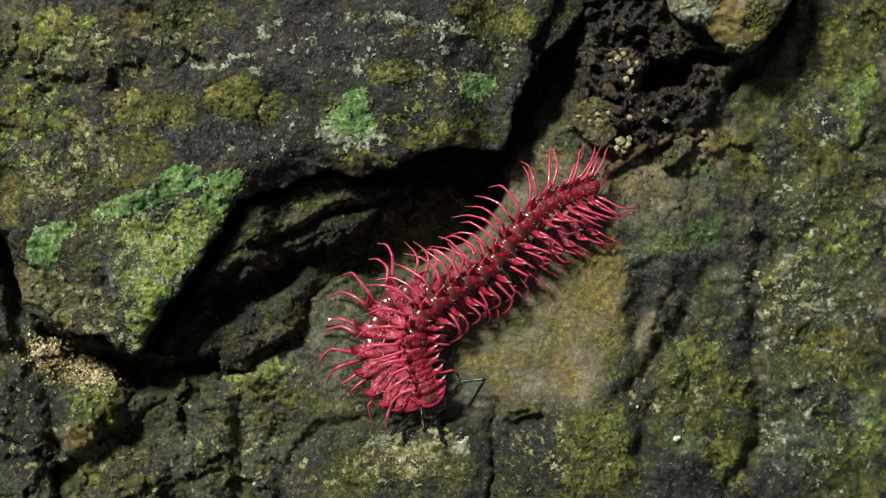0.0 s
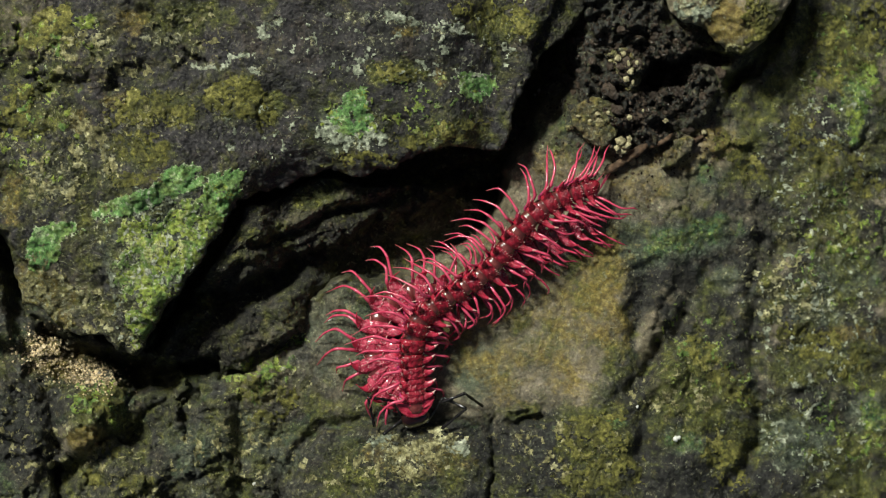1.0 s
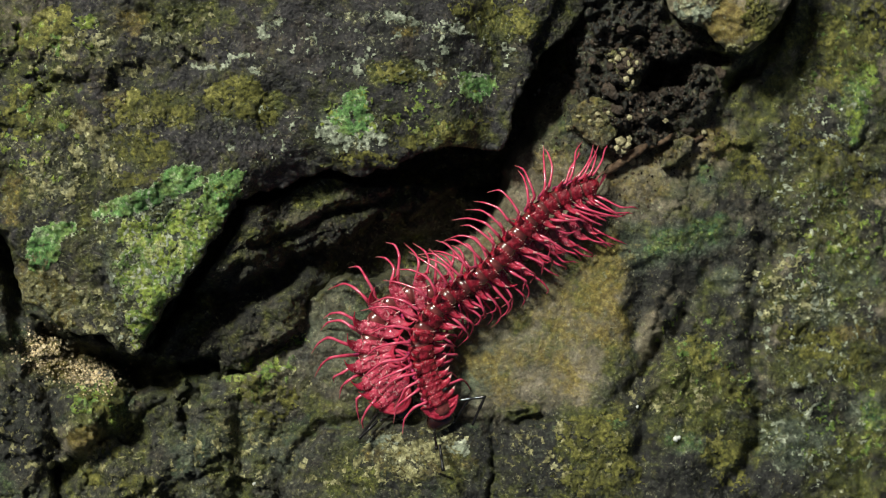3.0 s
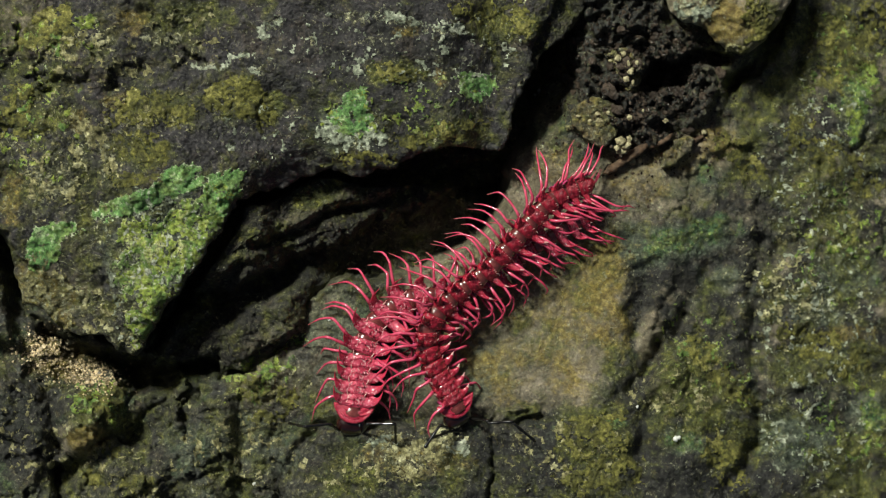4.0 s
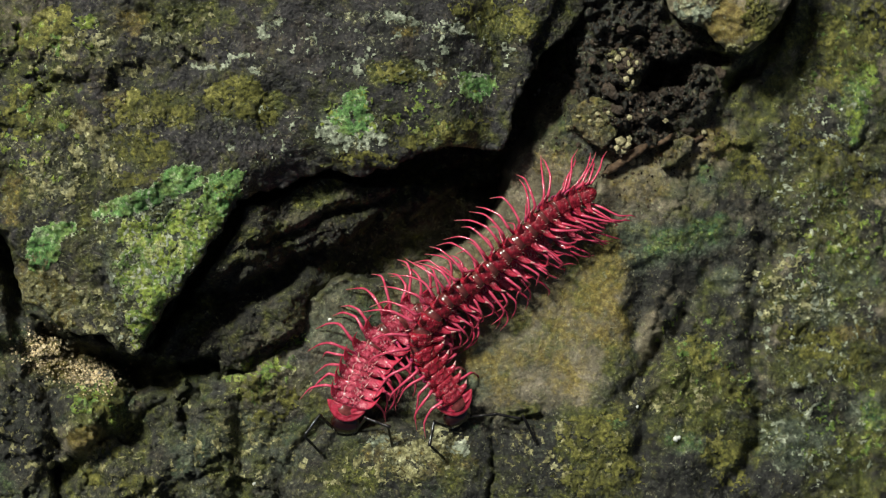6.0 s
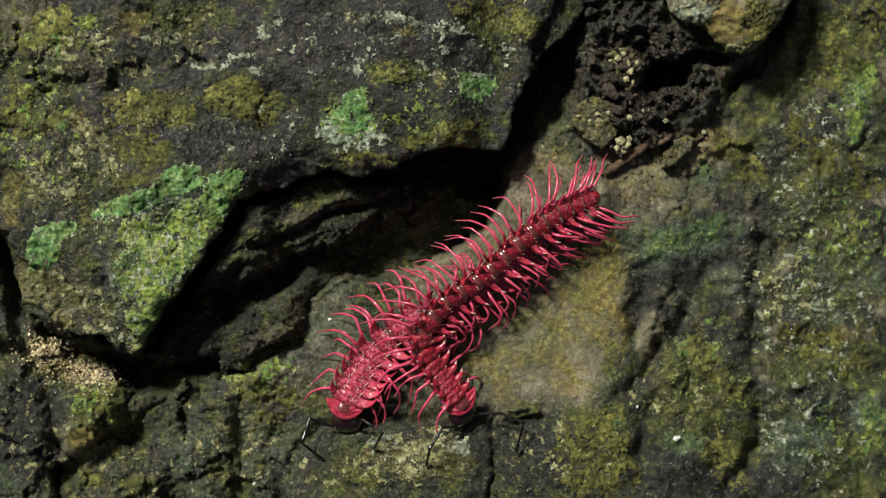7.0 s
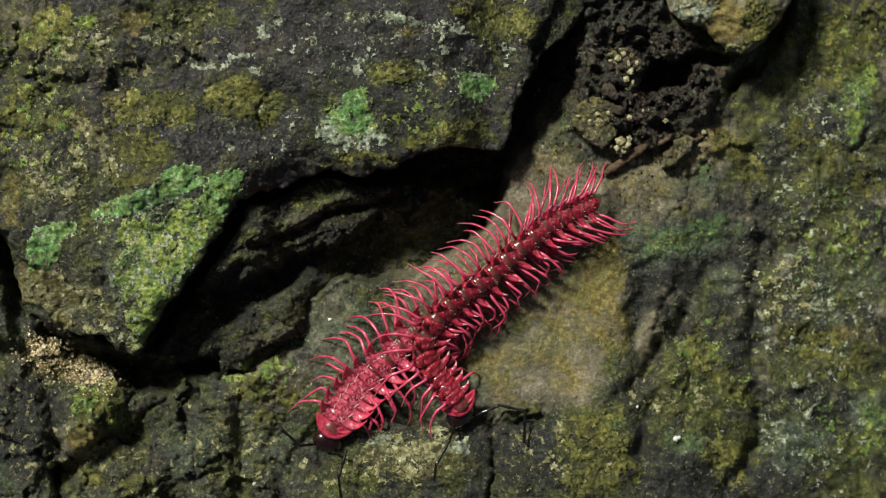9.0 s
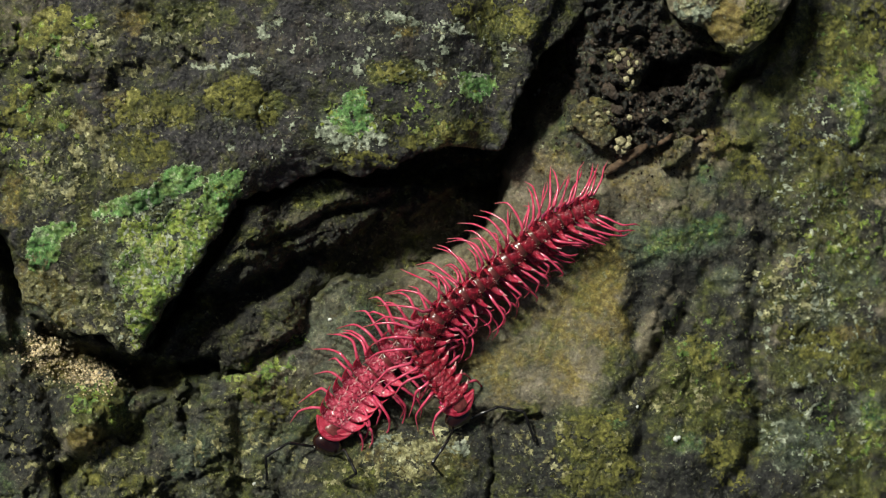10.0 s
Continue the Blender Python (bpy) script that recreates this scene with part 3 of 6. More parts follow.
for mat, label, thick, ragged, spots in (
        (LIME, "yellow-green lichen spreading over the boulder", 5, 0.55, [(322, 420, 90, 60, -40), (300, 490, 66, 92, 32), (272, 555, 46, 66, 24), (240, 470, 44, 60, 20), (380, 372, 40, 56, 20), (245, 420, 40, 44, 0), (345, 450, 46, 70, 35), (250, 600, 22, 30, 10)]),
        (MINT, "mint green lichen crust with a pale rim", 6, 0.40, [(232, 362, 76, 22, -18), (322, 318, 46, 30, -8), (392, 345, 40, 50, 0), (295, 336, 60, 20, -22), (415, 316, 26, 14, -30)]),
        (MINT, "mint green lichen crust with a pale rim", 6, 0.40, [(100, 410, 52, 18, -6), (78, 440, 34, 40, 30), (70, 470, 24, 16, 0)]),
        (MINT, "small mint green lichen crust", 5, 0.60, [(628, 185, 24, 38, 20), (612, 218, 34, 28, 0), (645, 212, 18, 22, 0)]),
        (MINT, "small mint green lichen crust", 5, 0.60, [(845, 152, 38, 30, 0), (830, 140, 26, 14, 0), (862, 148, 22, 24, 0)]),
        (LIME, "small yellow-green lichen crust", 5, 0.40, [(154, 40, 28, 17, 0)]),
        (CHALK, "chalky pale lichen streak", 3, 0.90, [(430, 98, 28, 7, -6), (404, 112, 14, 8, -40)]),
        (CHALK, "chalky pale lichen streak", 3, 1.1, [(372, 121, 24, 6, 10), (350, 116, 12, 8, 0)]),
        (CHALK, "chalky pale lichen streak", 3, 0.90, [(448, 124, 14, 6, 25)]),
        (CHALK, "chalky pale lichen streak", 3, 1.2, [(735, 38, 44, 7, 12), (800, 52, 34, 9, 8), (690, 28, 18, 10, 0)]),
        (CHALK, "chalky pale lichen streak", 3, 1.2, [(620, 248, 52, 20, 0), (585, 235, 24, 26, 0), (655, 232, 18, 26, 0)]),
        (CHALK, "chalky pale lichen streak", 3, 1.0, [(548, 68, 12, 4, -8), (478, 45, 26, 8, -20), (466, 62, 9, 12, 0)]),
        (YOLK, "yellowish crumbly lichen streak", 3, 1.1, [(172, 244, 18, 24, -40), (190, 282, 13, 26, -15), (150, 222, 16, 10, 0), (128, 262, 10, 26, -35)]),
        (YOLK, "yellowish crumbly lichen streak", 3, 1.3, [(110, 98, 40, 10, 0), (160, 70, 30, 16, 10), (105, 345, 26, 18, 0), (65, 330, 20, 20, 0)]),
        (MOSS, "cushion of olive moss", 6, 0.60, [(425, 172, 54, 44, -10), (465, 205, 28, 26, 0), (375, 178, 22, 22, 0)]),
        (MOSS, "cushion of olive moss", 5, 0.90, [(262, 186, 62, 26, 5), (225, 208, 44, 22, 0), (310, 205, 36, 22, -20), (250, 262, 56, 30, 20), (235, 318, 46, 14, 0)]),
        (MOSS, "cushion of olive moss", 5, 0.90, [(886, 22, 60, 26, 0), (820, 16, 34, 14, 0), (930, 44, 26, 22, 0)]),
        (MOSS, "cushion of olive moss", 5, 0.90, [(96, 40, 42, 34, 0), (60, 66, 36, 26, 0), (110, 72, 26, 14, 0), (28, 212, 34, 36, 0), (30, 170, 30, 24, 0)]),
        (MOSS, "cushion of olive moss", 5, 1.0, [(700, 130, 46, 16, 10), (800, 232, 60, 18, -12), (640, 285, 60, 16, -4), (740, 250, 50, 16, -10)])):
    crust("moss_patch" if mat is MOSS else "lichen_patch", mat, boulder, boulder_z, spots, thick * 0.26, label, ragged, 2.0, 400 + len(bpy.data.objects) * 3, 0.55, within=BOULDER, bias=0.12 if mat is LIME else 0.06)


for mat, label, bias, spots in (
        (YOLK, "scattered yellowish lichen specks", 0.68, [(170, 150, 170, 110, 20), (110, 310, 120, 90, 0), (300, 70, 120, 60, 0)]),
        (CHALK, "scattered pale lichen specks", 0.76, [(640, 80, 230, 70, 5), (820, 90, 120, 90, 0), (470, 240, 110, 60, 0)]),
        (YOLK, "scattered yellowish lichen specks", 0.46, [(60, 510, 70, 70, 0), (140, 550, 100, 60, 10), (240, 600, 30, 30, 0)]),
        (CHALK, "pale flecks on the green lichen", 0.60, [(290, 440, 110, 110, 0), (230, 520, 60, 80, 0)]),
        (LIME, "scattered green lichen specks", 0.60, [(60, 230, 80, 120, 0), (60, 80, 90, 80, 0), (700, 190, 150, 70, 0)])):
    crust("lichen_patch", mat, boulder, boulder_z, spots, 1.6, label, 1.25, 2.0, 500 + len(bpy.data.objects) * 3, within=BOULDER, bias=bias, kind="stuff")


# -- layered ledge under the boulder --
def ledge_top(u, v, inner):
    """Three broken layers stepping down from the boulder, with slits under each, and a blunt block to the south-west."""
    wob = 15 * fbm(u, v, 62, 3, 131) + 5 * fbm(u, v, 15, 3, 132)
    below_first = v - np.interp(u, [380, 440, 495, 554, 586, 700, 780, 860], [450, 427, 414, 384, 368, 346, 300, 270]) + 0.8 * wob
    below_second = v - np.interp(u, [400, 440, 490, 563, 655, 780, 860], [516, 490, 464, 433, 396, 344, 320]) + wob
    z = 54 - 0.10 * (u - 430) - 26 * smooth(0, 12, below_first) - 46 * smooth(0, 14, below_second)
    z = z - 14 * smooth(18, 0, np.abs(below_first - 8)) - 26 * smooth(34, 4, np.abs(below_second - 22)) * smooth(400, 470, u)
    z = z - 60 * smooth(24, 60, below_second) * smooth(540, 620, u)
    z = np.maximum(z, -120) + 70 * smooth(11, 0, inner + 4 * fbm(u, v, 40, 3, 145)) * smooth(20, 50, below_second) * smooth(520, 600, u)
    z = z + 66 * smooth(510, 430, u) * smooth(525, 475, v)
    block = smooth(610, 500, u) * smooth(30, 80, below_second + 14 * fbm(u, v, 70, 3, 149))
    z = z * (1 - block) + block * (np.minimum(46 - 0.12 * (u - 380), 2 + 0.55 * inner) + facets(u + 9 * fbm(u, v, 30, 2, 139), v, 110, 140) * 15)
    z = z + fbm(u, v, 60, 4, 133) * 9 + facets(u + 8 * fbm(u, v, 24, 3, 134), v + 8 * fbm(u, v, 24, 3, 136), 50, 135) * 8
    z = z + ridged(u, v, 18, 3, 138) * 2.6 + fbm(u, v, 10, 3, 137, 0.6) * 2.4 + ridged(u, v, 8, 2, 141) * 0.9
    z = z - 26 * smooth(20, 0, along(u, v, [(300, 640), (330, 600), (385, 560), (400, 500), (430, 470)])) * smooth(0, 40, inner)
    gap = np.interp(u, [260, 430, 520, 600, 660, 720, 780, 860], [32, 24, 14, 14, 26, 50, 76, 110])
    d_rim = outline(u, v, BOULDER)[0] + fbm(u, v, 50, 3, 143) * 8
    z = z - 120 * smooth(gap, gap * 0.4, d_rim)
    return np.minimum(z, 96)


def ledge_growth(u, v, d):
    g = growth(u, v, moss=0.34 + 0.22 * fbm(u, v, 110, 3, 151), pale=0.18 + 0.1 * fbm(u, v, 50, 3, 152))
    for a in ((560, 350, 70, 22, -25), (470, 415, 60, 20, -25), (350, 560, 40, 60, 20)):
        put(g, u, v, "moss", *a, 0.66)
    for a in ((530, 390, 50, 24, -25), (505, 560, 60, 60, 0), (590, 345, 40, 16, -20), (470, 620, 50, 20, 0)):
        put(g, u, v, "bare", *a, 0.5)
    # block and layers darkened in colour for the boulder's shade
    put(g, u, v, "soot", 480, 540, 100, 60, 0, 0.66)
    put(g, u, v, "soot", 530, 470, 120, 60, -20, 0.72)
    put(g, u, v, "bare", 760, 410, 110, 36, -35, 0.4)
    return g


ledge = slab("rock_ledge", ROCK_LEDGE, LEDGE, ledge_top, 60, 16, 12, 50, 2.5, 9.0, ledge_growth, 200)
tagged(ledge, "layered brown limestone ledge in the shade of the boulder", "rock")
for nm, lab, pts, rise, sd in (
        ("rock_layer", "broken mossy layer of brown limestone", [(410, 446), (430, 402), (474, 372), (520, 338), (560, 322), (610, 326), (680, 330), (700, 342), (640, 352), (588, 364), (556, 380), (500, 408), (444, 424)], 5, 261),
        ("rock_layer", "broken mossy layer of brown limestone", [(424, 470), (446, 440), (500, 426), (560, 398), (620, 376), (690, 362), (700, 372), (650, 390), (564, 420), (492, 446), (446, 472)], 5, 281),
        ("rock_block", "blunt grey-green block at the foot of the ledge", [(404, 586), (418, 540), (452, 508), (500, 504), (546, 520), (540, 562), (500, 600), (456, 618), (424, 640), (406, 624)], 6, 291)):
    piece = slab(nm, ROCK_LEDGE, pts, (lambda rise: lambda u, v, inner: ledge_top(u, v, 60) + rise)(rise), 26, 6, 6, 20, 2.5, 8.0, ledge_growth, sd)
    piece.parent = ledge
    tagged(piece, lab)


# -- knob at the head of the crevice --
def knob_top(u, v, inner):
    z = 54 + 26 * smooth(0, 70, inner) + 4 * smooth(1280, 1200, u) + fbm(u, v, 60, 3, 231) * 9 + fbm(u, v, 14, 3, 233, 0.6) * 2.6
    return z - 0.10 * np.abs(u - 1290)


def knob_growth(u, v, d):
    g = growth(u, v, moss=0.20, pale=0.16, bare=1.0)
    g["soot"] = 0.02 + 0.4 * fbm(u, v, 40, 3, 235)
    put(g, u, v, "ochre", 1285, 36, 56, 52, 0, 0.92)
    put(g, u, v, "bare", 1222, 12, 36, 40, 0, 0.9)
    put(g, u, v, "pale", 1222, 20, 40, 44, 0, 0.62)
    put(g, u, v, "moss", 1350, 36, 40, 56, 0, 0.70)
    put(g, u, v, "moss", 1300, 92, 36, 14, 0, 0.8)
    return g


knob = slab("stone", ROCK_LOW, KNOB, knob_top, 190, 40, 22, 50, 3.0, 6.0, knob_growth, 300)
def knob_z(u, v):
    d = outline(u + fbm(u, v, 42, 4, 303) * 6, v + fbm(u, v, 42, 4, 308) * 6, KNOB)[0]
    s = np.clip(-d, 0, 22)
    return knob_top(u, v, np.clip(-d, 0, None)) - (22 - np.sqrt(np.maximum(484 - (22 - s) ** 2, 0))) * 0.8 - 40 * smooth(-2, 6, d)


for mat, label, ragged, bias, spots in ((CHALK, "whitish lichen on the stone", 1.5, 0.16, [(1214, 12, 30, 34, 0), (1250, 20, 16, 14, 0)]),
                                        (YOLK, "yellowish lichen on the stone", 1.0, 0.15, [(1258, 4, 20, 18, 0), (1300, 84, 24, 8, 0)]),
                                        (MOSS, "moss on the stone", 0.9, 0.1, [(1345, 40, 34, 44, 0), (1330, 80, 24, 16, 0)])):
    crust("moss_patch" if mat is MOSS else "lichen_patch", mat, knob, knob_z, spots, 3, label, ragged, 2.0, 600 + len(bpy.data.objects) * 3, within=KNOB, bias=bias)
tagged(knob, "rounded ochre and mossy stone above the soil pocket", "rock")


# -- flake wedged beside the boulder --
FLAKE = [(1000, -120), (1062, -120), (1046, -20), (1030, 28), (1000, 66), (974, 84), (954, 112), (936, 124), (932, 90), (944, 52), (968, 4)]
flake = slab("rock_flake", ROCK_LEDGE, FLAKE, lambda u, v, inner: 62 + fbm(u, v, 40, 4, 251) * 9 + fbm(u, v, 10, 3, 253) * 3 - 0.5 * np.clip(u - 975, 0, 90),
             150, 20, 10, 40, 3.0, 6.0, lambda u, v, d: growth(u, v, moss=0.46), 350)
tagged(flake, "mossy limestone flake wedged beside the boulder", "rock")


# -- bedrock: one sheet, fine in the middle and coarser outwards --
def axis(lo, hi, step):
    core = np.arange(lo, hi + step, step)
    far = np.cumsum(step * 1.13 ** np.arange(1, 80))
    far = far[far < 84000]
    return np.concatenate([lo - far[::-1], core, core[-1] + far])


u, v = np.meshgrid(axis(-90, 1660, 3.0), axis(-90, 970, 3.0))
cu, cv = u, v
wu, wv = cu + fbm(cu, cv, 46, 4, 301) * 9, cv + fbm(cu, cv, 46, 4, 306) * 9
d_b = outline(wu, wv, BOULDER)[0]
d_s = outline(wu, wv, SILL)[0]
d_l = outline(cu + fbm(cu, cv, 42, 4, 203) * 9, cv + fbm(cu, cv, 42, 4, 208) * 9, LEDGE)[0]
z = fbm(cu, cv, 300, 3, 311) * 8
right = smooth(1090, 1180, wu)
left = smooth(560, 470, wu) * smooth(590, 660, wv)
z = z - 0.30 * np.clip(cu - 1180, 0, 800) + right * (fbm(cu, cv, 130, 4, 315) * 16 - 6)
z = z - 150 * smooth(10, -60, d_b) - 30 * smooth(60, 0, d_b)
z = z - 110 * smooth(46, 4, d_b) * smooth(860, 900, cu) * smooth(330, 230, cv)
z = z + 24 * (0.3 + 0.7 * smooth(885, 800, cu)) * smooth(5, -14, d_s) - (5 + 9 * smooth(860, 830, cu)) * smooth(18, 0, np.abs(d_s - 6)) * smooth(600, 680, cv)
wob_u, wob_v = cu + 10 * fbm(cu, cv, 34, 3, 319), cv + 10 * fbm(cu, cv, 34, 3, 320)
z = z + left * (fbm(cu, cv, 120, 4, 317) * 18 - 10 + facets(wob_u, wob_v, 150, 318) * 20 + facets(wob_u, wob_v, 54, 321) * 11 + ridged(cu, cv, 20, 3, 326) * 3 + fbm(cu, cv, 8, 2, 327) * 1.6)
dip = smooth(12, -26, outline(wu, wv, [(1108, 476), (1190, 452), (1348, 436), (1350, 600), (1330, 640), (1215, 600), (1118, 700), (1104, 640)])[0])
z = z - 16 * dip
z = z + right * (facets(wob_u, wob_v, 120, 323) * 6 + facets(wob_u, wob_v, 44, 324) * 2)
# plate with moss south-east of the sill, and its knot
z = z + 10 * smooth(0, 0.3, blob(wu, wv, 1010, 810, 125, 100)) + 9 * smooth(0.35, 0.0, np.abs(blob(wu, wv, 925, 742, 52, 26, -8) - 0.3)) * smooth(960, 900, wu)
z = z + 15 * smooth(0, 0.4, blob(wu, wv, 924, 730, 44, 17, -8)) - 11 * smooth(0, 0.5, blob(wu, wv, 948, 746, 36, 12, -6))
z = z - 8 * smooth(0.0, 0.8, blob(wu, wv, 925, 742, 60, 26, -8) + 0.5 * fbm(cu, cv, 16, 3, 325))
# western blocks and the deep gap between them
z = z + 46 * smooth(10, -24, outline(wu, wv, [(-300, 430), (-10, 440), (24, 500), (34, 560), (30, 610), (-300, 640)])[0])
z = z + 34 * smooth(10, -30, outline(wu, wv, [(-300, 640), (30, 650), (70, 690), (92, 760), (86, 900), (70, 1200), (-300, 1200)])[0])
z = z - 24 * smooth(0.0, 0.55, blob(wu, wv, 262, 785, 58, 84, 20)) + 34 * smooth(0.0, 0.6, blob(wu, wv, 158, 740, 72, 76))
z = z + 14 * smooth(26, 0, along(wu, wv, [(345, 655), (315, 720), (285, 790), (270, 850)])) - 40 * smooth(0, 0.5, blob(wu, wv, 118, 838, 40, 26, -40))
z = z + 30 * smooth(10, -26, outline(wu, wv, [(100, 700), (170, 690), (215, 715), (200, 770), (160, 810), (104, 800), (86, 750)])[0])
z = z + 26 * smooth(10, -22, outline(wu, wv, [(180, 820), (250, 780), (300, 740), (350, 700), (420, 690), (420, 900), (120, 1100)])[0])
z = z - 120 * smooth(10, -26, outline(wu, wv, [(60, 560), (120, 600), (250, 640), (390, 640), (430, 655), (330, 668), (290, 690), (232, 700), (205, 660), (130, 640), (70, 590)])[0])
for line, wide, deep in (([(392, 668), (440, 648), (500, 614), (530, 604)], 9, 26), ([(300, 735), (275, 800), (262, 880)], 8, 13),
                         ([(300, 748), (335, 735), (350, 690)], 7, 16), ([(105, 830), (98, 900)], 14, 40), ([(100, 700), (88, 760), (104, 800)], 10, 20),
                         ([(300, 690), (262, 730), (232, 770)], 8, 16), ([(330, 700), (290, 760), (268, 800)], 6, 14), ([(410, 740), (530, 745)], 5, 8), ([(432, 770), (428, 830)], 5, 8),
                         ([(1200, 575), (1165, 628), (1112, 694)], 30, 30), ([(1140, 480), (1120, 590)], 40, 16), ([(1250, 480), (1190, 580)], 26, 16),
                         ([(1420, 60), (1350, 200), (1330, 330)], 24, 12), ([(1352, 440), (1338, 600)], 40, 26), ([(1340, 700), (1352, 780), (1292, 862), (1270, 960)], 26, 28),
                         ([(1440, 690), (1360, 715)], 16, 18), ([(1150, 700), (1136, 780), (1145, 960)], 26, 18), ([(1545, 230), (1510, 270)], 9, 14),
                         ([(1400, -60), (1392, 30), (1345, 105), (1292, 165)], 20, 60), ([(1440, 20), (1412, 130)], 12, 20),
                         ([(1008, 520), (986, 548), (972, 590), (956, 622)], 3.5, 8), ([(960, 300), (985, 350)], 4, 10), ([(930, 255), (960, 310)], 4, 8), ([(955, 880), (930, 770)], 6, 6), ([(876, 740), (868, 790), (871, 840), (866, 900)], 5, 13), ([(1348, 430), (1337, 520), (1330, 600), (1345, 680), (1352, 760), (1300, 850)], 18, 15), ([(1208, 560), (1172, 610), (1150, 640), (1118, 694)], 12, 17), ([(884, 740), (900, 722), (930, 716), (962, 722)], 5, 10),
                         ([(1290, 690), (1345, 745)], 8, 12), ([(660, 470), (590, 510), (560, 560)], 12, 8)):
    z = z - deep * smooth(wide, 0, along(wu, wv, line)) * (0.7 + 0.5 * fbm(cu, cv, 60, 2, 322))
# soil pocket
soil = smooth(-0.05, 0.5, np.maximum(blob(wu, wv, 1140, 148, 160, 140, -14), blob(wu, wv, 1095, 10, 100, 120)) + fbm(cu, cv, 30, 3, 331) * 0.2)
soil = soil * (1 - smooth(0, 0.5, blob(wu, wv, 1268, 262, 84, 62, -20)))
z = z + soil * (26 + fbm(cu, cv, 44, 4, 333) * 34 + ridged(cu, cv, 24, 3, 335) * 14 + fbm(cu, cv, 8, 2, 337) * 5)
z = z - 120 * smooth(0, 0.5, blob(wu, wv, 1176, 136, 62, 34, -10)) - 70 * smooth(0, 0.5, blob(wu, wv, 1242, 104, 66, 20, -4)) - 90 * smooth(0, 0.6, blob(wu, wv, 972, 120, 72, 150, 12))
# overall tooth of the stone
calm = 1 - 0.75 * np.clip(smooth(0, 0.3, blob(wu, wv, 900, 560, 240, 330)) - smooth(-10, 10, -d_s), 0, 1)
z = z + calm * (fbm(cu, cv, 52, 4, 341) * 6 + ridged(cu, cv, 26, 3, 344) * 1.9) + (0.35 + 0.65 * calm) * (fbm(cu, cv, 13, 3, 347, 0.6) * 2.0 + fbm(cu, cv, 6, 2, 349) * 0.9) * (1 - 0.35 * right)
z = z - 230 * smooth(-10, -44, d_l)
far = np.hypot(u - 784, v - 441)
z = z + smooth(1100, 2600, far) * (fbm(u, v, 1500, 3, 351) * 120 + facets(wob_u, wob_v, 520, 353) * 50) * smooth(20000, 4000, far)
z = z + smooth(3000, 12000, far) * fbm(u, v, 16000, 4, 355) * 2200
near = smooth(9000, 2200, far)
sight = z * smooth(3200, 1600, far)

g = growth(cu, cv, moss=0.36 + 0.16 * fbm(cu, cv, 110, 3, 361), pale=0.16 + 0.10 * fbm(cu, cv, 60, 3, 363))
g["moss"] += right * (0.04 + 0.24 * fbm(cu, cv, 44, 3, 365) + 0.40 * fbm(cu, cv, 170, 2, 366)) + 0.04 * left - 0.25 * dip
# random dark mottling, plus shade painted into the dip
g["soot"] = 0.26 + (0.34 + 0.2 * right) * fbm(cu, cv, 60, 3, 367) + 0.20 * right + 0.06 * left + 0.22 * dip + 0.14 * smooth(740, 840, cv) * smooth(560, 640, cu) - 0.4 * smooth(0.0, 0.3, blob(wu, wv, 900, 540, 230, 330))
g["bare"] = np.clip(0.85 * smooth(-0.05, 0.3, blob(wu, wv, 900, 540, 230, 330)) - smooth(-10, 10, -d_s), 0, 1) + right * (0.15 + 0.65 * smooth(0.15, 0.6, fbm(cu, cv, 80, 3, 369)))
g["moss"] = g["moss"] - 0.20 * smooth(0.0, 0.3, blob(wu, wv, 900, 540, 230, 330))
for a in ((1050, 480, 60, 90, 20), (1060, 795, 90, 70, 0), (1040, 735, 90, 24, 0), (1090, 640, 50, 40, 0), (1500, 90, 80, 100, 0),
          (1180, 360, 90, 40, 0), (1300, 700, 70, 40, 40), (1510, 640, 60, 60, 0), (1420, 650, 80, 50, 0), (1280, 800, 50, 60, 0), (200, 715, 36, 40, 0), (450, 690, 60, 40, 0), (250, 860, 40, 30, 0),
          (100, 640, 40, 50, 0), (1440, 300, 60, 60, 0), (1230, 640, 60, 50, 0), (620, 850, 90, 40, 0), (560, 720, 30, 40, 0), (1360, 180, 40, 60, 0), (420, 830, 80, 50, 0)):
    put(g, cu, cv, "moss", *a, 0.66)
for a in ((1200, 425, 110, 34, -15), (1212, 782, 46, 26, 10), (1510, 190, 26, 70, 0), (1545, 735, 40, 40, 0), (1270, 400, 60, 30, 0), (1250, 305, 24, 28, 0), (1085, 750, 40, 14, 0)):
    put(g, cu, cv, "lichen", *a, 0.56)
for a in ((735, 800, 95, 34, 0), (690, 780, 44, 24, 0), (790, 790, 50, 24, 0), (1105, 120, 60, 30, 30), (1110, 250, 40, 26, -20), (1050, 205, 50, 26, 0), (470, 690, 46, 28, 0), (1440, 545, 50, 30, 0)):
    put(g, cu, cv, "pale", *a, 0.44)
for a in ((735, 810, 120, 50, 0, 0.40), (150, 785, 40, 26, 0, 0.6), (1085, 470, 40, 60, 20, 0.40), (980, 290, 50, 40, 0, 0.42), (1240, 240, 40, 20, -20, 0.6), (110, 640, 80, 40, 10, 0.6), (1180, 280, 50, 16, -20, 0.5), (1500, 590, 60, 20, 0, 0.45)):
    put(g, cu, cv, "ochre", *a)
hollow = smooth(0.0, 0.3, blob(wu, wv, 940, 560, 210, 190))
g["ochre"] = np.maximum(g["ochre"], hollow * (0.34 + 0.50 * fbm(cu, cv, 70, 4, 371)))
g["moss"] = g["moss"] + hollow * 0.34 * fbm(cu, cv, 60, 4, 373)
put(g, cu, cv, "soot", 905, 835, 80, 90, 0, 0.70)
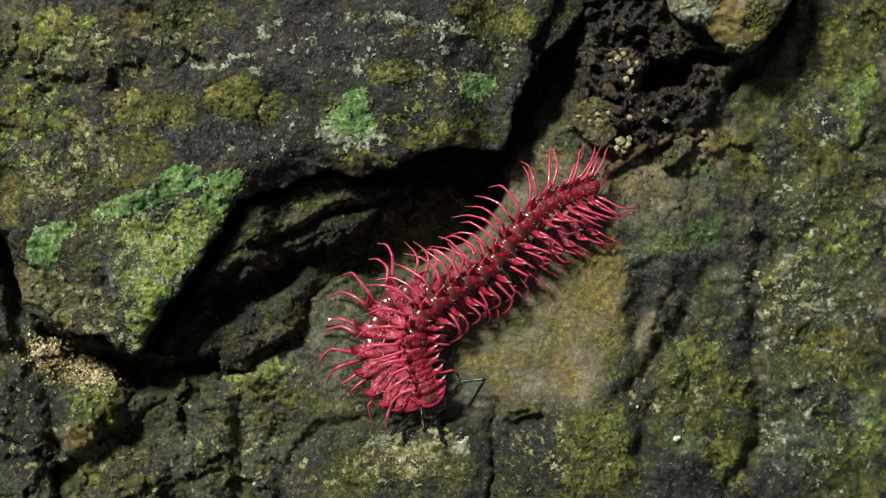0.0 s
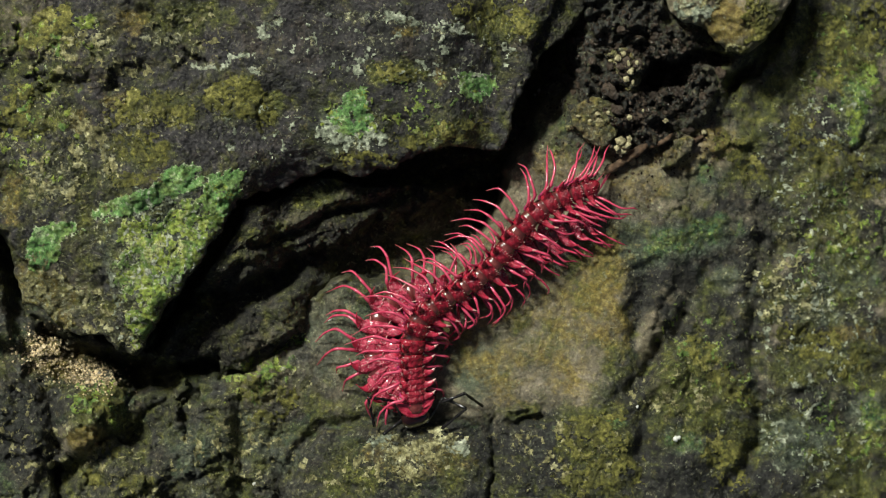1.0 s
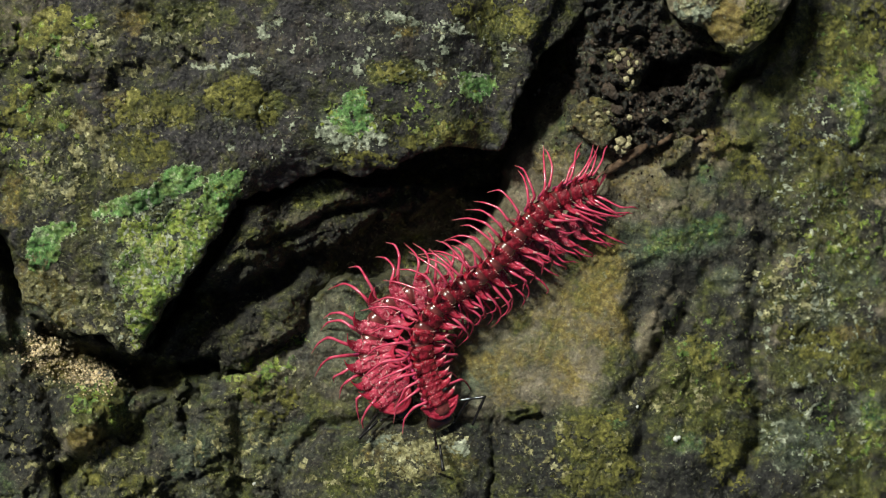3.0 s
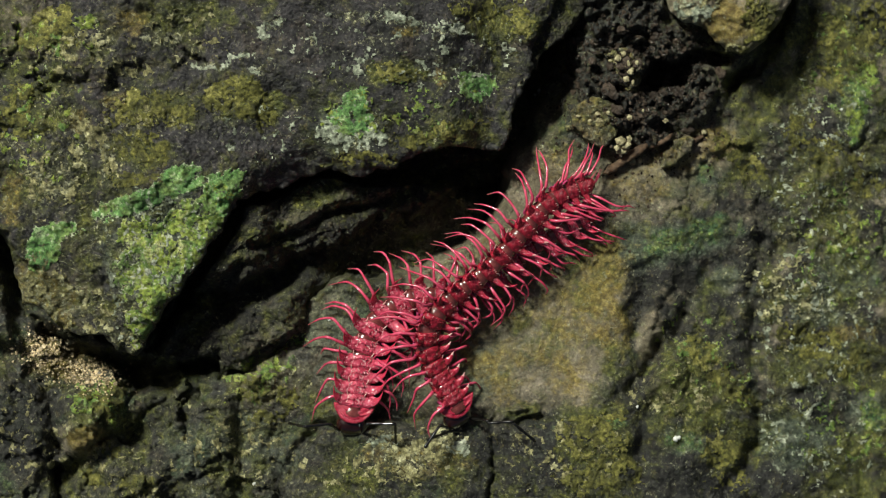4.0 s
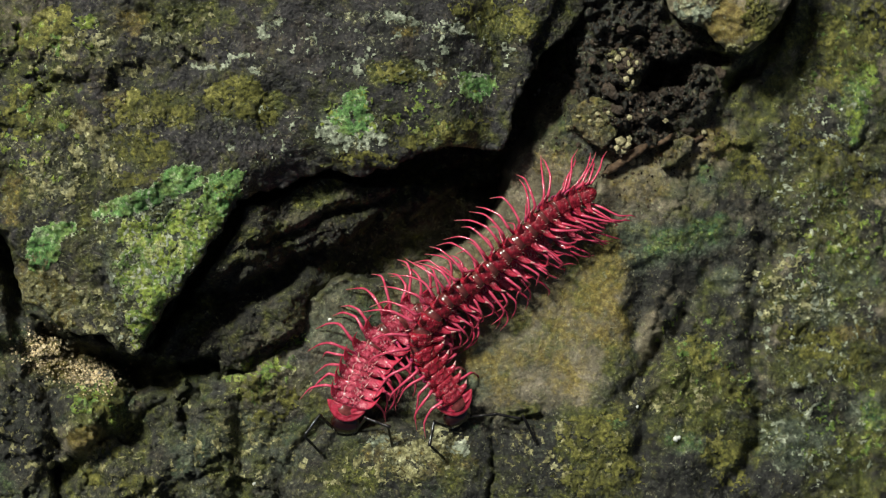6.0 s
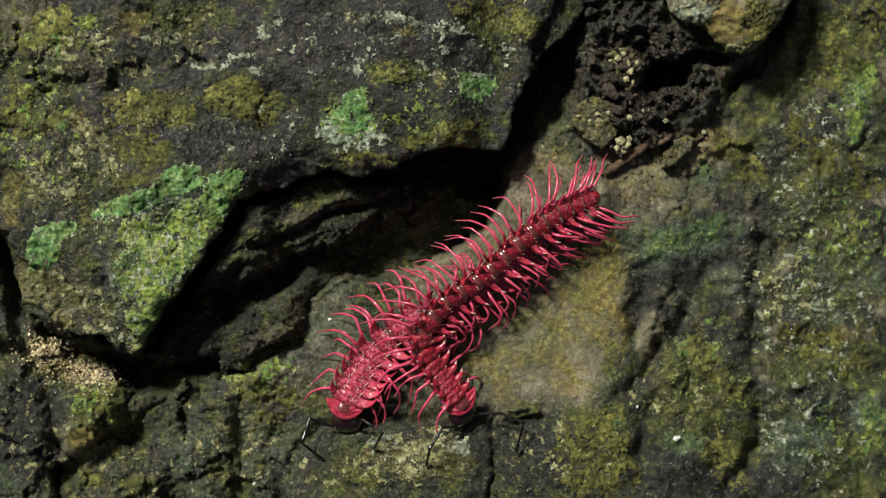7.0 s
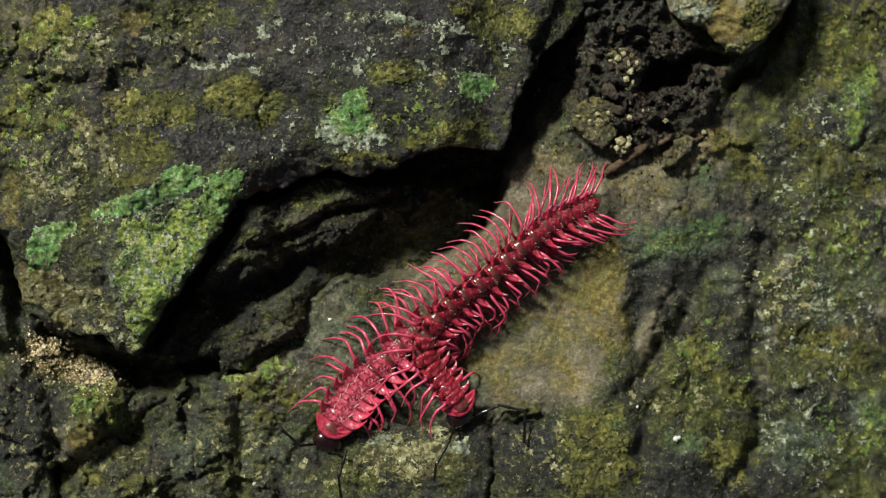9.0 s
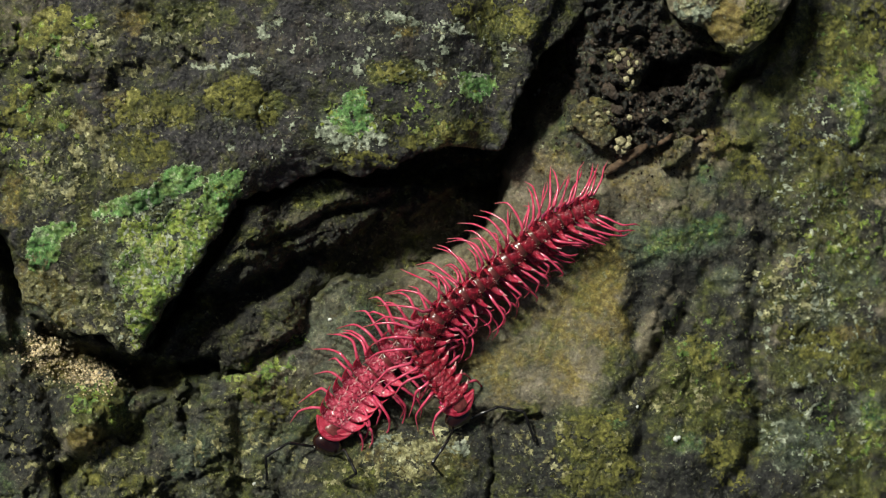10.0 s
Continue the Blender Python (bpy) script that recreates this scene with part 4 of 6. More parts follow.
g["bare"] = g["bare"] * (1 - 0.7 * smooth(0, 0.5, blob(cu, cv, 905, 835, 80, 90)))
# darker south-east: the shading of its tilt put into the colour
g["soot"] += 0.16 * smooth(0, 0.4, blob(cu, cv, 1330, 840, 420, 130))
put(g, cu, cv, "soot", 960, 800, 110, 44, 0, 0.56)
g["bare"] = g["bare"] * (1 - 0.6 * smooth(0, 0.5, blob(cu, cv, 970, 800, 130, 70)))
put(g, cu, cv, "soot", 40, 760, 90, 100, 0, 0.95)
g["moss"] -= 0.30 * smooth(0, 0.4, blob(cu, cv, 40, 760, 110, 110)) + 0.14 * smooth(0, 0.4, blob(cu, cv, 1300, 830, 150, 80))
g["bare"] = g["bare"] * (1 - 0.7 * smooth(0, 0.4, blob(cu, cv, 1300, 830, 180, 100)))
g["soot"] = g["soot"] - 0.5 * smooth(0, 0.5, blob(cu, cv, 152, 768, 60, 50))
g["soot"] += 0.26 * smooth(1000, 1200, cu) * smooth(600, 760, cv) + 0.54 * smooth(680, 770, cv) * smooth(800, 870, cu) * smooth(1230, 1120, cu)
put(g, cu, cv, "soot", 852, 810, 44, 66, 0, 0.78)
# shade of the shallow hollow by the knot, painted in
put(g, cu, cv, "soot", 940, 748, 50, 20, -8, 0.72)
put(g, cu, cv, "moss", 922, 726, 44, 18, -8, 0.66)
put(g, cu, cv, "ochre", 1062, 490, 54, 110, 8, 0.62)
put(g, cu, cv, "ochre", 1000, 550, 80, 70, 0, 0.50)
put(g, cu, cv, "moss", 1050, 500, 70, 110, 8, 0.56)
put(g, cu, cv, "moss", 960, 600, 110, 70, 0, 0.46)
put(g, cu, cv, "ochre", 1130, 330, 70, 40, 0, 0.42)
# dark ovals over the dip and grooves: their shade put into the colour
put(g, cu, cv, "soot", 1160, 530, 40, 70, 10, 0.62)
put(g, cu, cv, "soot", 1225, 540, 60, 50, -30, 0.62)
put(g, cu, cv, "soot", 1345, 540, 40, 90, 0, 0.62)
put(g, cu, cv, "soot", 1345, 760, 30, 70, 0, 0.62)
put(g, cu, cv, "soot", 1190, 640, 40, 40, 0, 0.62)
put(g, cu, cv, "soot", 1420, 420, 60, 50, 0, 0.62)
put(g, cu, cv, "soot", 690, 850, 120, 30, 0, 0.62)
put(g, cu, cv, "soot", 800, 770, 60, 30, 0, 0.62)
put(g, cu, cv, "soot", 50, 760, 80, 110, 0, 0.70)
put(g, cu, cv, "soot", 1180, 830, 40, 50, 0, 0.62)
# pit face east of the hump, its shade painted dark
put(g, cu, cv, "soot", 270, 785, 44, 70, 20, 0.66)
put(g, cu, cv, "moss", 170, 730, 60, 70, 0, 0.74)
put(g, cu, cv, "lichen", 196, 700, 44, 30, 10, 0.52)
put(g, cu, cv, "algae", 600, 600, 70, 110, 0, 0.5)
put(g, cu, cv, "algae", 1200, 428, 140, 40, -12, 0.95)
for a in ((1200, 430, 130, 44, -12), (1510, 190, 36, 90, 0), (1545, 725, 60, 60, 0), (840, 650, 60, 70, 0), (1210, 780, 50, 34, 0), (1250, 305, 28, 30, 0),
          (1284, 500, 34, 32, 0), (1440, 545, 60, 40, 0), (1500, 480, 70, 60, 0), (1400, 780, 80, 60, 0), (490, 560, 60, 60, 0), (1100, 420, 60, 30, -20)):
    put(g, cu, cv, "algae", *a, 0.70)
put(g, cu, cv, "bare", 150, 772, 60, 44, 0, 1.0)
put(g, cu, cv, "ochre", 156, 778, 44, 30, 0, 0.85)
put(g, cu, cv, "lichen", 206, 716, 36, 34, 0, 0.56)
put(g, cu, cv, "algae", 400, 800, 150, 90, 0, 0.42)
put(g, cu, cv, "algae", 210, 715, 40, 40, 0, 0.6)
put(g, cu, cv, "bare", 590, 620, 60, 140, 0, 0.55)
put(g, cu, cv, "bare", 480, 665, 80, 66, 0, 0.75)
put(g, cu, cv, "bare", 1148, 590, 30, 60, 14, 0.9)
for a in ((1148, 590, 30, 60, 14), (1285, 500, 36, 30, 0)):
    g["soot"] = g["soot"] - 0.5 * smooth(0, 0.4, blob(cu, cv, *a))
put(g, cu, cv, "bare", 1285, 500, 36, 30, 0, 0.7)
for k in g:
    g[k] = g[k] * (1 - 0.8 * soil * (1 if k != "pale" else 0.4))
put(g, cu, cv, "bare", 1150, 345, 140, 62, -8, 0.60)
put(g, cu, cv, "bare", 945, 255, 56, 90, 20, 0.45)
put(g, cu, cv, "bare", 1236, 282, 90, 46, -15, 0.8)
put(g, cu, cv, "ochre", 1225, 278, 70, 34, -20, 0.5)
put(g, cu, cv, "bare", 1265, 262, 70, 54, -20, 1.0)
put(g, cu, cv, "bare", 1090, 312, 120, 44, -10, 0.9)
put(g, cu, cv, "ochre", 1262, 256, 50, 40, -20, 0.62)
g["bare"] = g["bare"] * (1 - 0.55 * smooth(0, 0.6, blob(cu, cv, 925, 745, 150, 70)))
for a in ((1150, 340, 160, 76, -8, 0.48), (485, 665, 90, 80, 0, 0.34), (590, 620, 60, 130, 0, 0.25), (480, 820, 110, 70, 0, 0.22), (945, 255, 60, 90, 20, 0.15), (1235, 282, 110, 60, -15, 0.7), (1090, 312, 130, 50, -10, 0.4), (300, 800, 60, 60, 0, 0.2)):
    w = smooth(0, 0.5, blob(cu, cv, *a[:5]))
    g["soot"], g["moss"] = g["soot"] - a[5] * w, g["moss"] - 0.5 * a[5] * w
g["soot"] = np.maximum(g["soot"], 0.72 * soil)
for k, mean in (("soot", 0.3), ("moss", 0.42), ("bare", 0.1), ("algae", 0.1), ("lichen", 0.0), ("pale", 0.16), ("ochre", 0.0)):
    g[k] = g[k] * near + mean * (1 - near)
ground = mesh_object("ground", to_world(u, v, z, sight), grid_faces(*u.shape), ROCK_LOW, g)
tagged(ground, "mottled limestone bedrock with moss, grooves and a smooth pale hollow", "rock face", kind="structure")
GROUND_U, GROUND_V, GROUND_Z = u[0], v[:, 0], z


def ground_at(a, b):
    """Height of the bedrock, in plan steps."""
    i = int(np.clip(np.searchsorted(GROUND_V, b), 1, len(GROUND_V) - 1))
    j = int(np.clip(np.searchsorted(GROUND_U, a), 1, len(GROUND_U) - 1))
    return float(GROUND_Z[i, j])


def ground_z(u, v):
    fu, fv = np.interp(u, GROUND_U, np.arange(len(GROUND_U))), np.interp(v, GROUND_V, np.arange(len(GROUND_V)))
    i, j = np.clip(fv.astype(int), 0, len(GROUND_V) - 2), np.clip(fu.astype(int), 0, len(GROUND_U) - 2)
    y, x = fv - i, fu - j
    q = GROUND_Z
    return (q[i, j] * (1 - x) + q[i, j + 1] * x) * (1 - y) + (q[i + 1, j] * (1 - x) + q[i + 1, j + 1] * x) * y


for mat, label, thick, ragged, spots in (
        (MOSS, "cushion of bright yellow-green moss", 7, 1.15, [(1066, 800, 62, 46, 10), (1020, 770, 36, 24, -20), (1100, 840, 40, 40, 0), (1040, 850, 50, 26, 0)]),
        (MOSS, "cushion of bright yellow-green moss", 6, 0.90, [(1088, 738, 30, 10, -10), (1040, 742, 30, 10, 0)]),
        (YOLK, "crumbly yellowish lichen on the rock sill", 4, 1.35, [(690, 786, 40, 22, 0), (735, 800, 56, 26, 0), (790, 786, 42, 18, -10), (725, 834, 36, 14, 20), (770, 760, 26, 8, 0)]),
        (CHALK, "chalky grey lichen spot", 3, 0.80, [(688, 778, 34, 12, -10)]),
        (CHALK, "chalky grey lichen spot", 3, 0.80, [(812, 792, 22, 14, 0)]),
        (LIME, "pale green lichen on the broken rock", 3, 1.3, [(452, 668, 46, 36, 0), (492, 640, 30, 20, 0), (520, 600, 26, 22, 0)]),
        (MOSS, "moss on the hump beside the crevice", 6, 0.80, [(190, 718, 24, 34, 10), (205, 690, 26, 14, 0), (160, 700, 30, 10, 0)]),
        (LIME, "bright green lichen on the hump beside the crevice", 3, 1.2, [(178, 692, 46, 22, 8), (192, 728, 28, 30, 0), (150, 716, 26, 20, 0)]),
        (MOSS, "moss on the broken rock", 5, 1.0, [(505, 705, 26, 22, 0), (480, 740, 40, 14, 0), (450, 690, 30, 24, 0)]),
        (MOSS, "moss on the broken rock", 5, 1.0, [(245, 862, 30, 22, 0), (150, 838, 44, 14, 30), (200, 800, 30, 12, 0)]),
        (YOLK, "pale lichen speckles on dark rock", 3, 1.2, [(165, 812, 10, 10, 0), (178, 826, 8, 8, 0), (92, 822, 8, 8, 0), (60, 640, 16, 8, 0)]),
        (LIME, "dull green lichen film", 3, 1.0, [(1515, 205, 18, 54, 0), (1530, 140, 24, 34, 0)]),
        (MOSS, "moss clumps on the far rock face", 5, 1.6, [(1450, 610, 50, 30, 0), (1510, 640, 40, 30, 0), (1400, 590, 30, 24, 0)]),
        (MOSS, "moss clumps on the far rock face", 5, 1.6, [(1260, 650, 44, 24, 40), (1300, 690, 40, 20, 40), (1235, 610, 30, 24, 0)]),
        (MOSS, "moss clumps on the far rock face", 5, 1.6, [(1280, 800, 36, 36, 0), (1300, 845, 26, 24, 0)]),
        (MOSS, "moss clumps on the far rock face", 5, 1.5, [(1500, 70, 54, 50, 0), (1540, 30, 40, 30, 0), (1470, 130, 30, 40, 0)]),
        (MOSS, "moss clumps on the far rock face", 5, 1.7, [(1480, 280, 40, 30, 0), (1420, 240, 30, 30, 0), (1530, 330, 30, 30, 0)]),
        (YOLK, "yellowish lichen on a stone in the soil", 4, 1.1, [(1108, 112, 34, 22, 20), (1118, 145, 20, 16, 0), (1050, 216, 40, 18, 0)]),
        (MOSS, "thin film of olive moss", 3, 1.0, [(1290, 260, 34, 24, 0), (1330, 300, 30, 24, 0)])):
    crust("moss_patch" if mat is MOSS else "lichen_patch", mat, ground, ground_z, spots, thick * 0.36, label, ragged, 2.0, 700 + len(bpy.data.objects) * 3)

for mat, label, bias, spots in (
        (CHALK, "scattered grey-green lichen specks", 0.74, [(1450, 560, 140, 190, 0), (1430, 760, 140, 120, 0), (1440, 300, 120, 170, 0)]),
        (LIME, "scattered green lichen specks", 0.66, [(1250, 640, 120, 90, 30), (1480, 420, 110, 120, 0), (1500, 760, 110, 100, 0), (1500, 130, 90, 130, 0)]),
        (YOLK, "scattered yellowish lichen specks", 0.66, [(60, 760, 90, 110, 0), (230, 840, 110, 50, 0), (420, 790, 130, 90, 0), (470, 670, 80, 60, 0)]),
        (YOLK, "scattered yellowish lichen specks", 0.60, [(660, 840, 150, 40, 0), (1000, 800, 120, 70, 0), (1200, 700, 100, 60, 0), (1380, 500, 90, 110, 0)])):
    crust("lichen_patch", mat, ground, ground_z, spots, 1.4, label, 1.15, 1.6, 900 + len(bpy.data.objects) * 3, bias=bias, kind="stuff")


# ---- the millipedes ----
MM = 0.001


def ring_mesh(broad):
    """One body ring: a smooth glossy collar, then the swollen back plate with a furrow across it; forward is +y."""
    bm = bmesh.new()
    prof = [(1.16, 0.62, 1), (1.04, 0.80, 1), (0.86, 0.90, 1), (0.62, 0.93, 1), (0.40, 0.90, 1), (0.27, 0.84, 1), (0.20, 0.90, 0), (0.10, 1.02, 0), (-0.10, 1.08, 0),
            (-0.30, 1.07, 0), (-0.38, 1.045, 0), (-0.47, 1.08, 0), (-0.66, 1.10, 0), (-0.82, 1.06, 0), (-0.92, 0.94, 0), (-0.95, 0.70, 0)]
    sides = 32
    rows = []
    for y, r, _ in prof:
        row = []
        for j in range(sides):
            a = 2 * math.pi * j / sides
            x, z = math.cos(a), math.sin(a)
            flat = (0.74 if broad else 0.84) if z > 0 else 0.80
            keel = 1 + (0.22 if broad else 0.10) * max(0.0, 1 - abs(z - 0.42) * 2.4) * float(smooth(0.3, -0.1, y))
            row.append(bm.verts.new((x * r * MM * keel, y * MM, z * r * flat * MM)))
        rows.append(row)
    for (a, b), (y, r, m) in zip(zip(rows, rows[1:]), prof):
        for j in range(sides):
            bm.faces.new((a[j], a[(j + 1) % sides], b[(j + 1) % sides], b[j])).material_index = m
    bm.faces.new(rows[0][::-1])
    bm.faces.new(rows[-1])
    bmesh.ops.recalc_face_normals(bm, faces=bm.faces[:])
    return bm


def knobs(bm, rng, broad):
    """Low warts over the back plate, and rows of short pale bristles."""
    flat = 0.74 if broad else 0.84
    for y, r, n, size in ((-0.08, 1.07, 6, 0.10), (-0.58, 1.09, 8, 0.11)):
        for k in range(n):
            a = radians(90 + (k - (n - 1) / 2) * 108 / (n - 1) + rng.uniform(-5, 5))
            c = Vector((math.cos(a) * r, y + rng.uniform(-0.07, 0.07), math.sin(a) * r * flat))
            o = Vector((math.cos(a), -0.35, math.sin(a))).normalized()
            s = size * rng.uniform(0.6, 1.15) * (1.35 if broad else 0.75)
            tube(bm, [(c - o * 0.09) * MM, (c + o * s * 0.35) * MM, (c + o * s * 0.6) * MM], [s * MM, s * 0.8 * MM, s * 0.35 * MM], 7)
    for y, r, n, keep in ((-0.16, 1.07, 8, 0.25), (-0.76, 1.06, 10, 0.5)):
        for k in range(n):
            a = radians(90 + (k - (n - 1) / 2) * 128 / (n - 1) + rng.uniform(-4, 4))
            if rng.random() > keep * (0.5 if broad else 1.0):
                continue
            c = Vector((math.cos(a) * r, y, math.sin(a) * r * flat))
            o = Vector((math.cos(a) * 0.8, -1.0, math.sin(a) * 0.9)).normalized()
            tube(bm, [(c - o * 0.05) * MM, (c + o * 0.12) * MM, (c + o * rng.uniform(0.16, 0.28)) * MM], [0.028 * MM, 0.022 * MM, 0.008 * MM], 5, 2)
    if broad:      # a pale tooth on each hind corner
        for sd in (-1, 1):
            c, o = Vector((sd * 0.74, -0.86, 0.62)), Vector((sd * 0.35, -1.0, 0.5)).normalized()
            tube(bm, [(c - o * 0.1) * MM, (c + o * 0.2) * MM, (c + o * 0.42) * MM], [0.065 * MM, 0.042 * MM, 0.010 * MM], 6, 2)
    return bm


def wing_mesh(side, rng, broad, long=1.0):
    """A side keel: a thin upturned fin on the stouter animal, a curved horn with a pale point on the slim one."""
    bm = bmesh.new()

    def horn(pts, chord, thick):
        n, sides = 11, 8
        line = spline([(side * (0.6 + (x - 0.6) * long), y * long, 0.5 + (z - 0.5) * long) for x, y, z in pts], n)
        rows = []
        for i, p in enumerate(line):
            f = i / (n - 1)
            w, h = np.interp(f, np.linspace(0, 1, len(chord)), chord), np.interp(f, np.linspace(0, 1, len(thick)), thick)
            t = Vector(line[min(i + 1, n - 1)] - line[max(i - 1, 0)]).normalized()
            across = (Vector((0, 1, 0)) - t * t.y).normalized()
            over = t.cross(across)
            rows.append([bm.verts.new((Vector(p) + across * w * math.cos(k) + over * h * math.sin(k)) * MM) for k in (2 * math.pi * j / sides for j in range(sides))])
        for i, (a, b) in enumerate(zip(rows, rows[1:])):
            for j in range(sides):
                bm.faces.new((a[j], a[(j + 1) % sides], b[(j + 1) % sides], b[j])).material_index = 0 if i < n * 0.42 else 1 if i < n - 3 else 2
        bm.faces.new(rows[0][::-1])
        bm.faces.new(rows[-1]).material_index = 2

    j, k = rng.uniform(-0.12, 0.12), rng.uniform(-0.10, 0.10)
    if broad:
        horn([(0.45, -0.26, 0.50), (1.08, -0.30, 0.52), (1.62, -0.46, 0.80 + k), (1.98, -0.82 + j, 1.20 + k), (2.12, -1.42 + j, 1.60 + k)],
             [0.52, 0.48, 0.36, 0.17, 0.02], [0.20, 0.13, 0.09, 0.06, 0.012])
    else:
        horn([(0.62, -0.34, 0.46), (1.14, -0.38, 0.66), (1.66, -0.56 + j, 1.00 + k), (2.16, -1.06 + j, 1.38 + k)],
             [0.42, 0.32, 0.19, 0.012], [0.22, 0.16, 0.12, 0.012])
    bmesh.ops.recalc_face_normals(bm, faces=bm.faces[:])
    return bm


def leg_mesh(side, reach, sweep, rise, drop, curl, cant=0.0):
    """A thin jointed leg: up and out to the knee, straight on, then down to the claw."""
    bm = bmesh.new()
    rnd = random.Random(int(reach * 1000) + side)
    knots = [(0.50, 0.0, -0.60), (0.92, 0.05 * sweep, -0.42), (0.42 * reach, 0.28 * sweep, rise), (0.70 * reach, 0.58 * sweep + curl * 0.05, rise * 0.9),
             (0.88 * reach, 0.84 * sweep + curl * 0.32, rise * 0.35 - 0.40 * drop), (0.985 * reach, sweep + curl * 0.8, -drop)]
    knots = knots[:2] + [(x + rnd.uniform(-0.14, 0.14), y + rnd.uniform(-0.14, 0.14), z + rnd.uniform(-0.15, 0.2)) for x, y, z in knots[2:]]
    knots = [(x, y, z - side * cant * max(x - 0.9, 0.0)) for x, y, z in knots]
    soft = spline(knots, 31)
    stiff = np.array([[np.interp(f, np.linspace(0, 1, len(knots)), [q[c] for q in knots]) for c in range(3)] for f in np.linspace(0, 1, 31)])
    line = [(side * x * MM, y * MM, z * MM) for x, y, z in 0.75 * soft + 0.25 * stiff]
    radii = []
    for i in range(31):
        f = i / 30
        joint = 0.5 + 0.5 * math.cos((f * 5) % 1.0 * 2 * math.pi)
        radii.append(float(np.interp(f, [0, 0.2, 0.45, 0.75, 1.0], [0.180, 0.158, 0.132, 0.092, 0.034])) * (0.90 + 0.24 * joint) * MM)
    radii[-1] = 0.010 * MM
    tube(bm, line, radii, 7)
    bm.faces.ensure_lookup_table()
    for k, face in enumerate(bm.faces):
        face.material_index = 1 if k < 7 * 9 else 2 if 7 * 27 < k < 7 * 30 else 0
    for k in range(8):      # fine hairs along the outer half
        p = Vector(line[12 + k * 2])
        o = Vector((rnd.uniform(-1, 1), rnd.uniform(-1, 1), rnd.uniform(-0.2, 1))).normalized()
        tube(bm, [p, p + o * 0.22 * MM], [0.016 * MM, 0.006 * MM], 3)
    return bm


def collum_mesh():
    """The crescent shield behind the head: a domed plate with a raised rim and corners drawn out backwards."""
    bm = bmesh.new()
    bmesh.ops.create_uvsphere(bm, u_segments=36, v_segments=20, radius=1.0)
    for w in bm.verts:
        x, y, z = w.co
        r = math.hypot(x, y)
        rim = 0.10 * float(smooth(0.60, 0.84, r)) * (1 - float(smooth(0.90, 1.0, r))) if z > 0 else 0.0
        lobe = 0.16 * noise.noise(Vector((x * 5, y * 5, 0.5))) * max(0.0, 1 - r * r) if z > 0 else 0.0
        side = abs(x) ** 2.2
        w.co = Vector((math.copysign(abs(x) ** 0.85, x) * 1.72, y * (0.80 - 0.30 * side) - 0.02 - 0.74 * side,
                       z * (0.40 if z > 0 else 0.30) - 0.16 * x * x + 0.34 * side * side + rim + lobe + 0.16)) * MM
    return bm


def head_mesh():
    """A broad smooth head capsule, bent down, with a toothed upper lip."""
    bm = bmesh.new()
    bmesh.ops.create_uvsphere(bm, u_segments=28, v_segments=18, radius=1.0)
    for w in bm.verts:
        x, y, z = w.co
        front = max(0.0, y)
        groove = 0.05 * max(0.0, z) * math.exp(-(x / 0.08) ** 2)
        x, y = math.copysign(abs(x) ** 0.82, x), math.copysign(abs(y) ** 0.9, y)
        w.co = Vector((x * (1.50 - 0.22 * front), y * 1.16, z * (0.92 - 0.22 * front) - 0.30 * front * front - groove)) * MM
    for k in range(7):
        a = (k - 3) * 0.17
        tube(bm, [(a * MM, (0.98 - abs(a) * 0.2) * MM, -0.60 * MM), (a * MM, (1.18 - abs(a) * 0.2) * MM, -0.74 * MM)], [0.075 * MM, 0.03 * MM], 6, 1)
    for s in (-1, 1):      # pale sockets of the feelers
        tube(bm, [(s * 0.94 * MM, 0.44 * MM, 0.18 * MM), (s * 1.10 * MM, 0.66 * MM, 0.22 * MM)], [0.22 * MM, 0.16 * MM], 10, 1)
    return bm


def tail_mesh():
    """The last ring, drawn out to a blunt point."""
    bm = bmesh.new()
    prof = [(0.75, 0.66), (0.45, 0.84), (0.1, 0.86), (-0.2, 0.78), (-0.45, 0.62), (-0.62, 0.44), (-0.72, 0.26), (-0.76, 0.10)]
    tube(bm, [(0, y * MM, -0.05 * abs(y) * MM) for y, r in prof], [r * MM for y, r in prof], 16)
    return bm


def antenna_mesh(length, thick, thin, joints):
    """One stretch of a feeler, along +y, of a few club-shaped joints."""
    bm = bmesh.new()
    n = joints * 6 + 1
    pts, radii = [], []
    for i in range(n):
        f = i / (n - 1)
        k = (f * joints) % 1.0
        r = (thick + (thin - thick) * f) * (0.74 + 0.42 * k ** 1.5)
        if i == n - 1:
            r = thin * 0.9
        pts.append((0, f * length * STEP, 0))
        radii.append(r * MM)
    return tube(bm, pts, radii, 8)


RINGS = 19
FEELER = (52.0, 46.0, 58.0)
GAPS = [0.62, 0.62, 0.66, 0.74, 0.84, 0.94] + [1.08] * 8 + [1.0, 0.94, 0.86, 0.78, 0.70]
SIZES = [0.90, 0.94, 0.94, 0.95, 0.98, 1.0] + [1.02] * 7 + [1.02, 1.01, 0.99, 0.96, 0.90, 0.84]


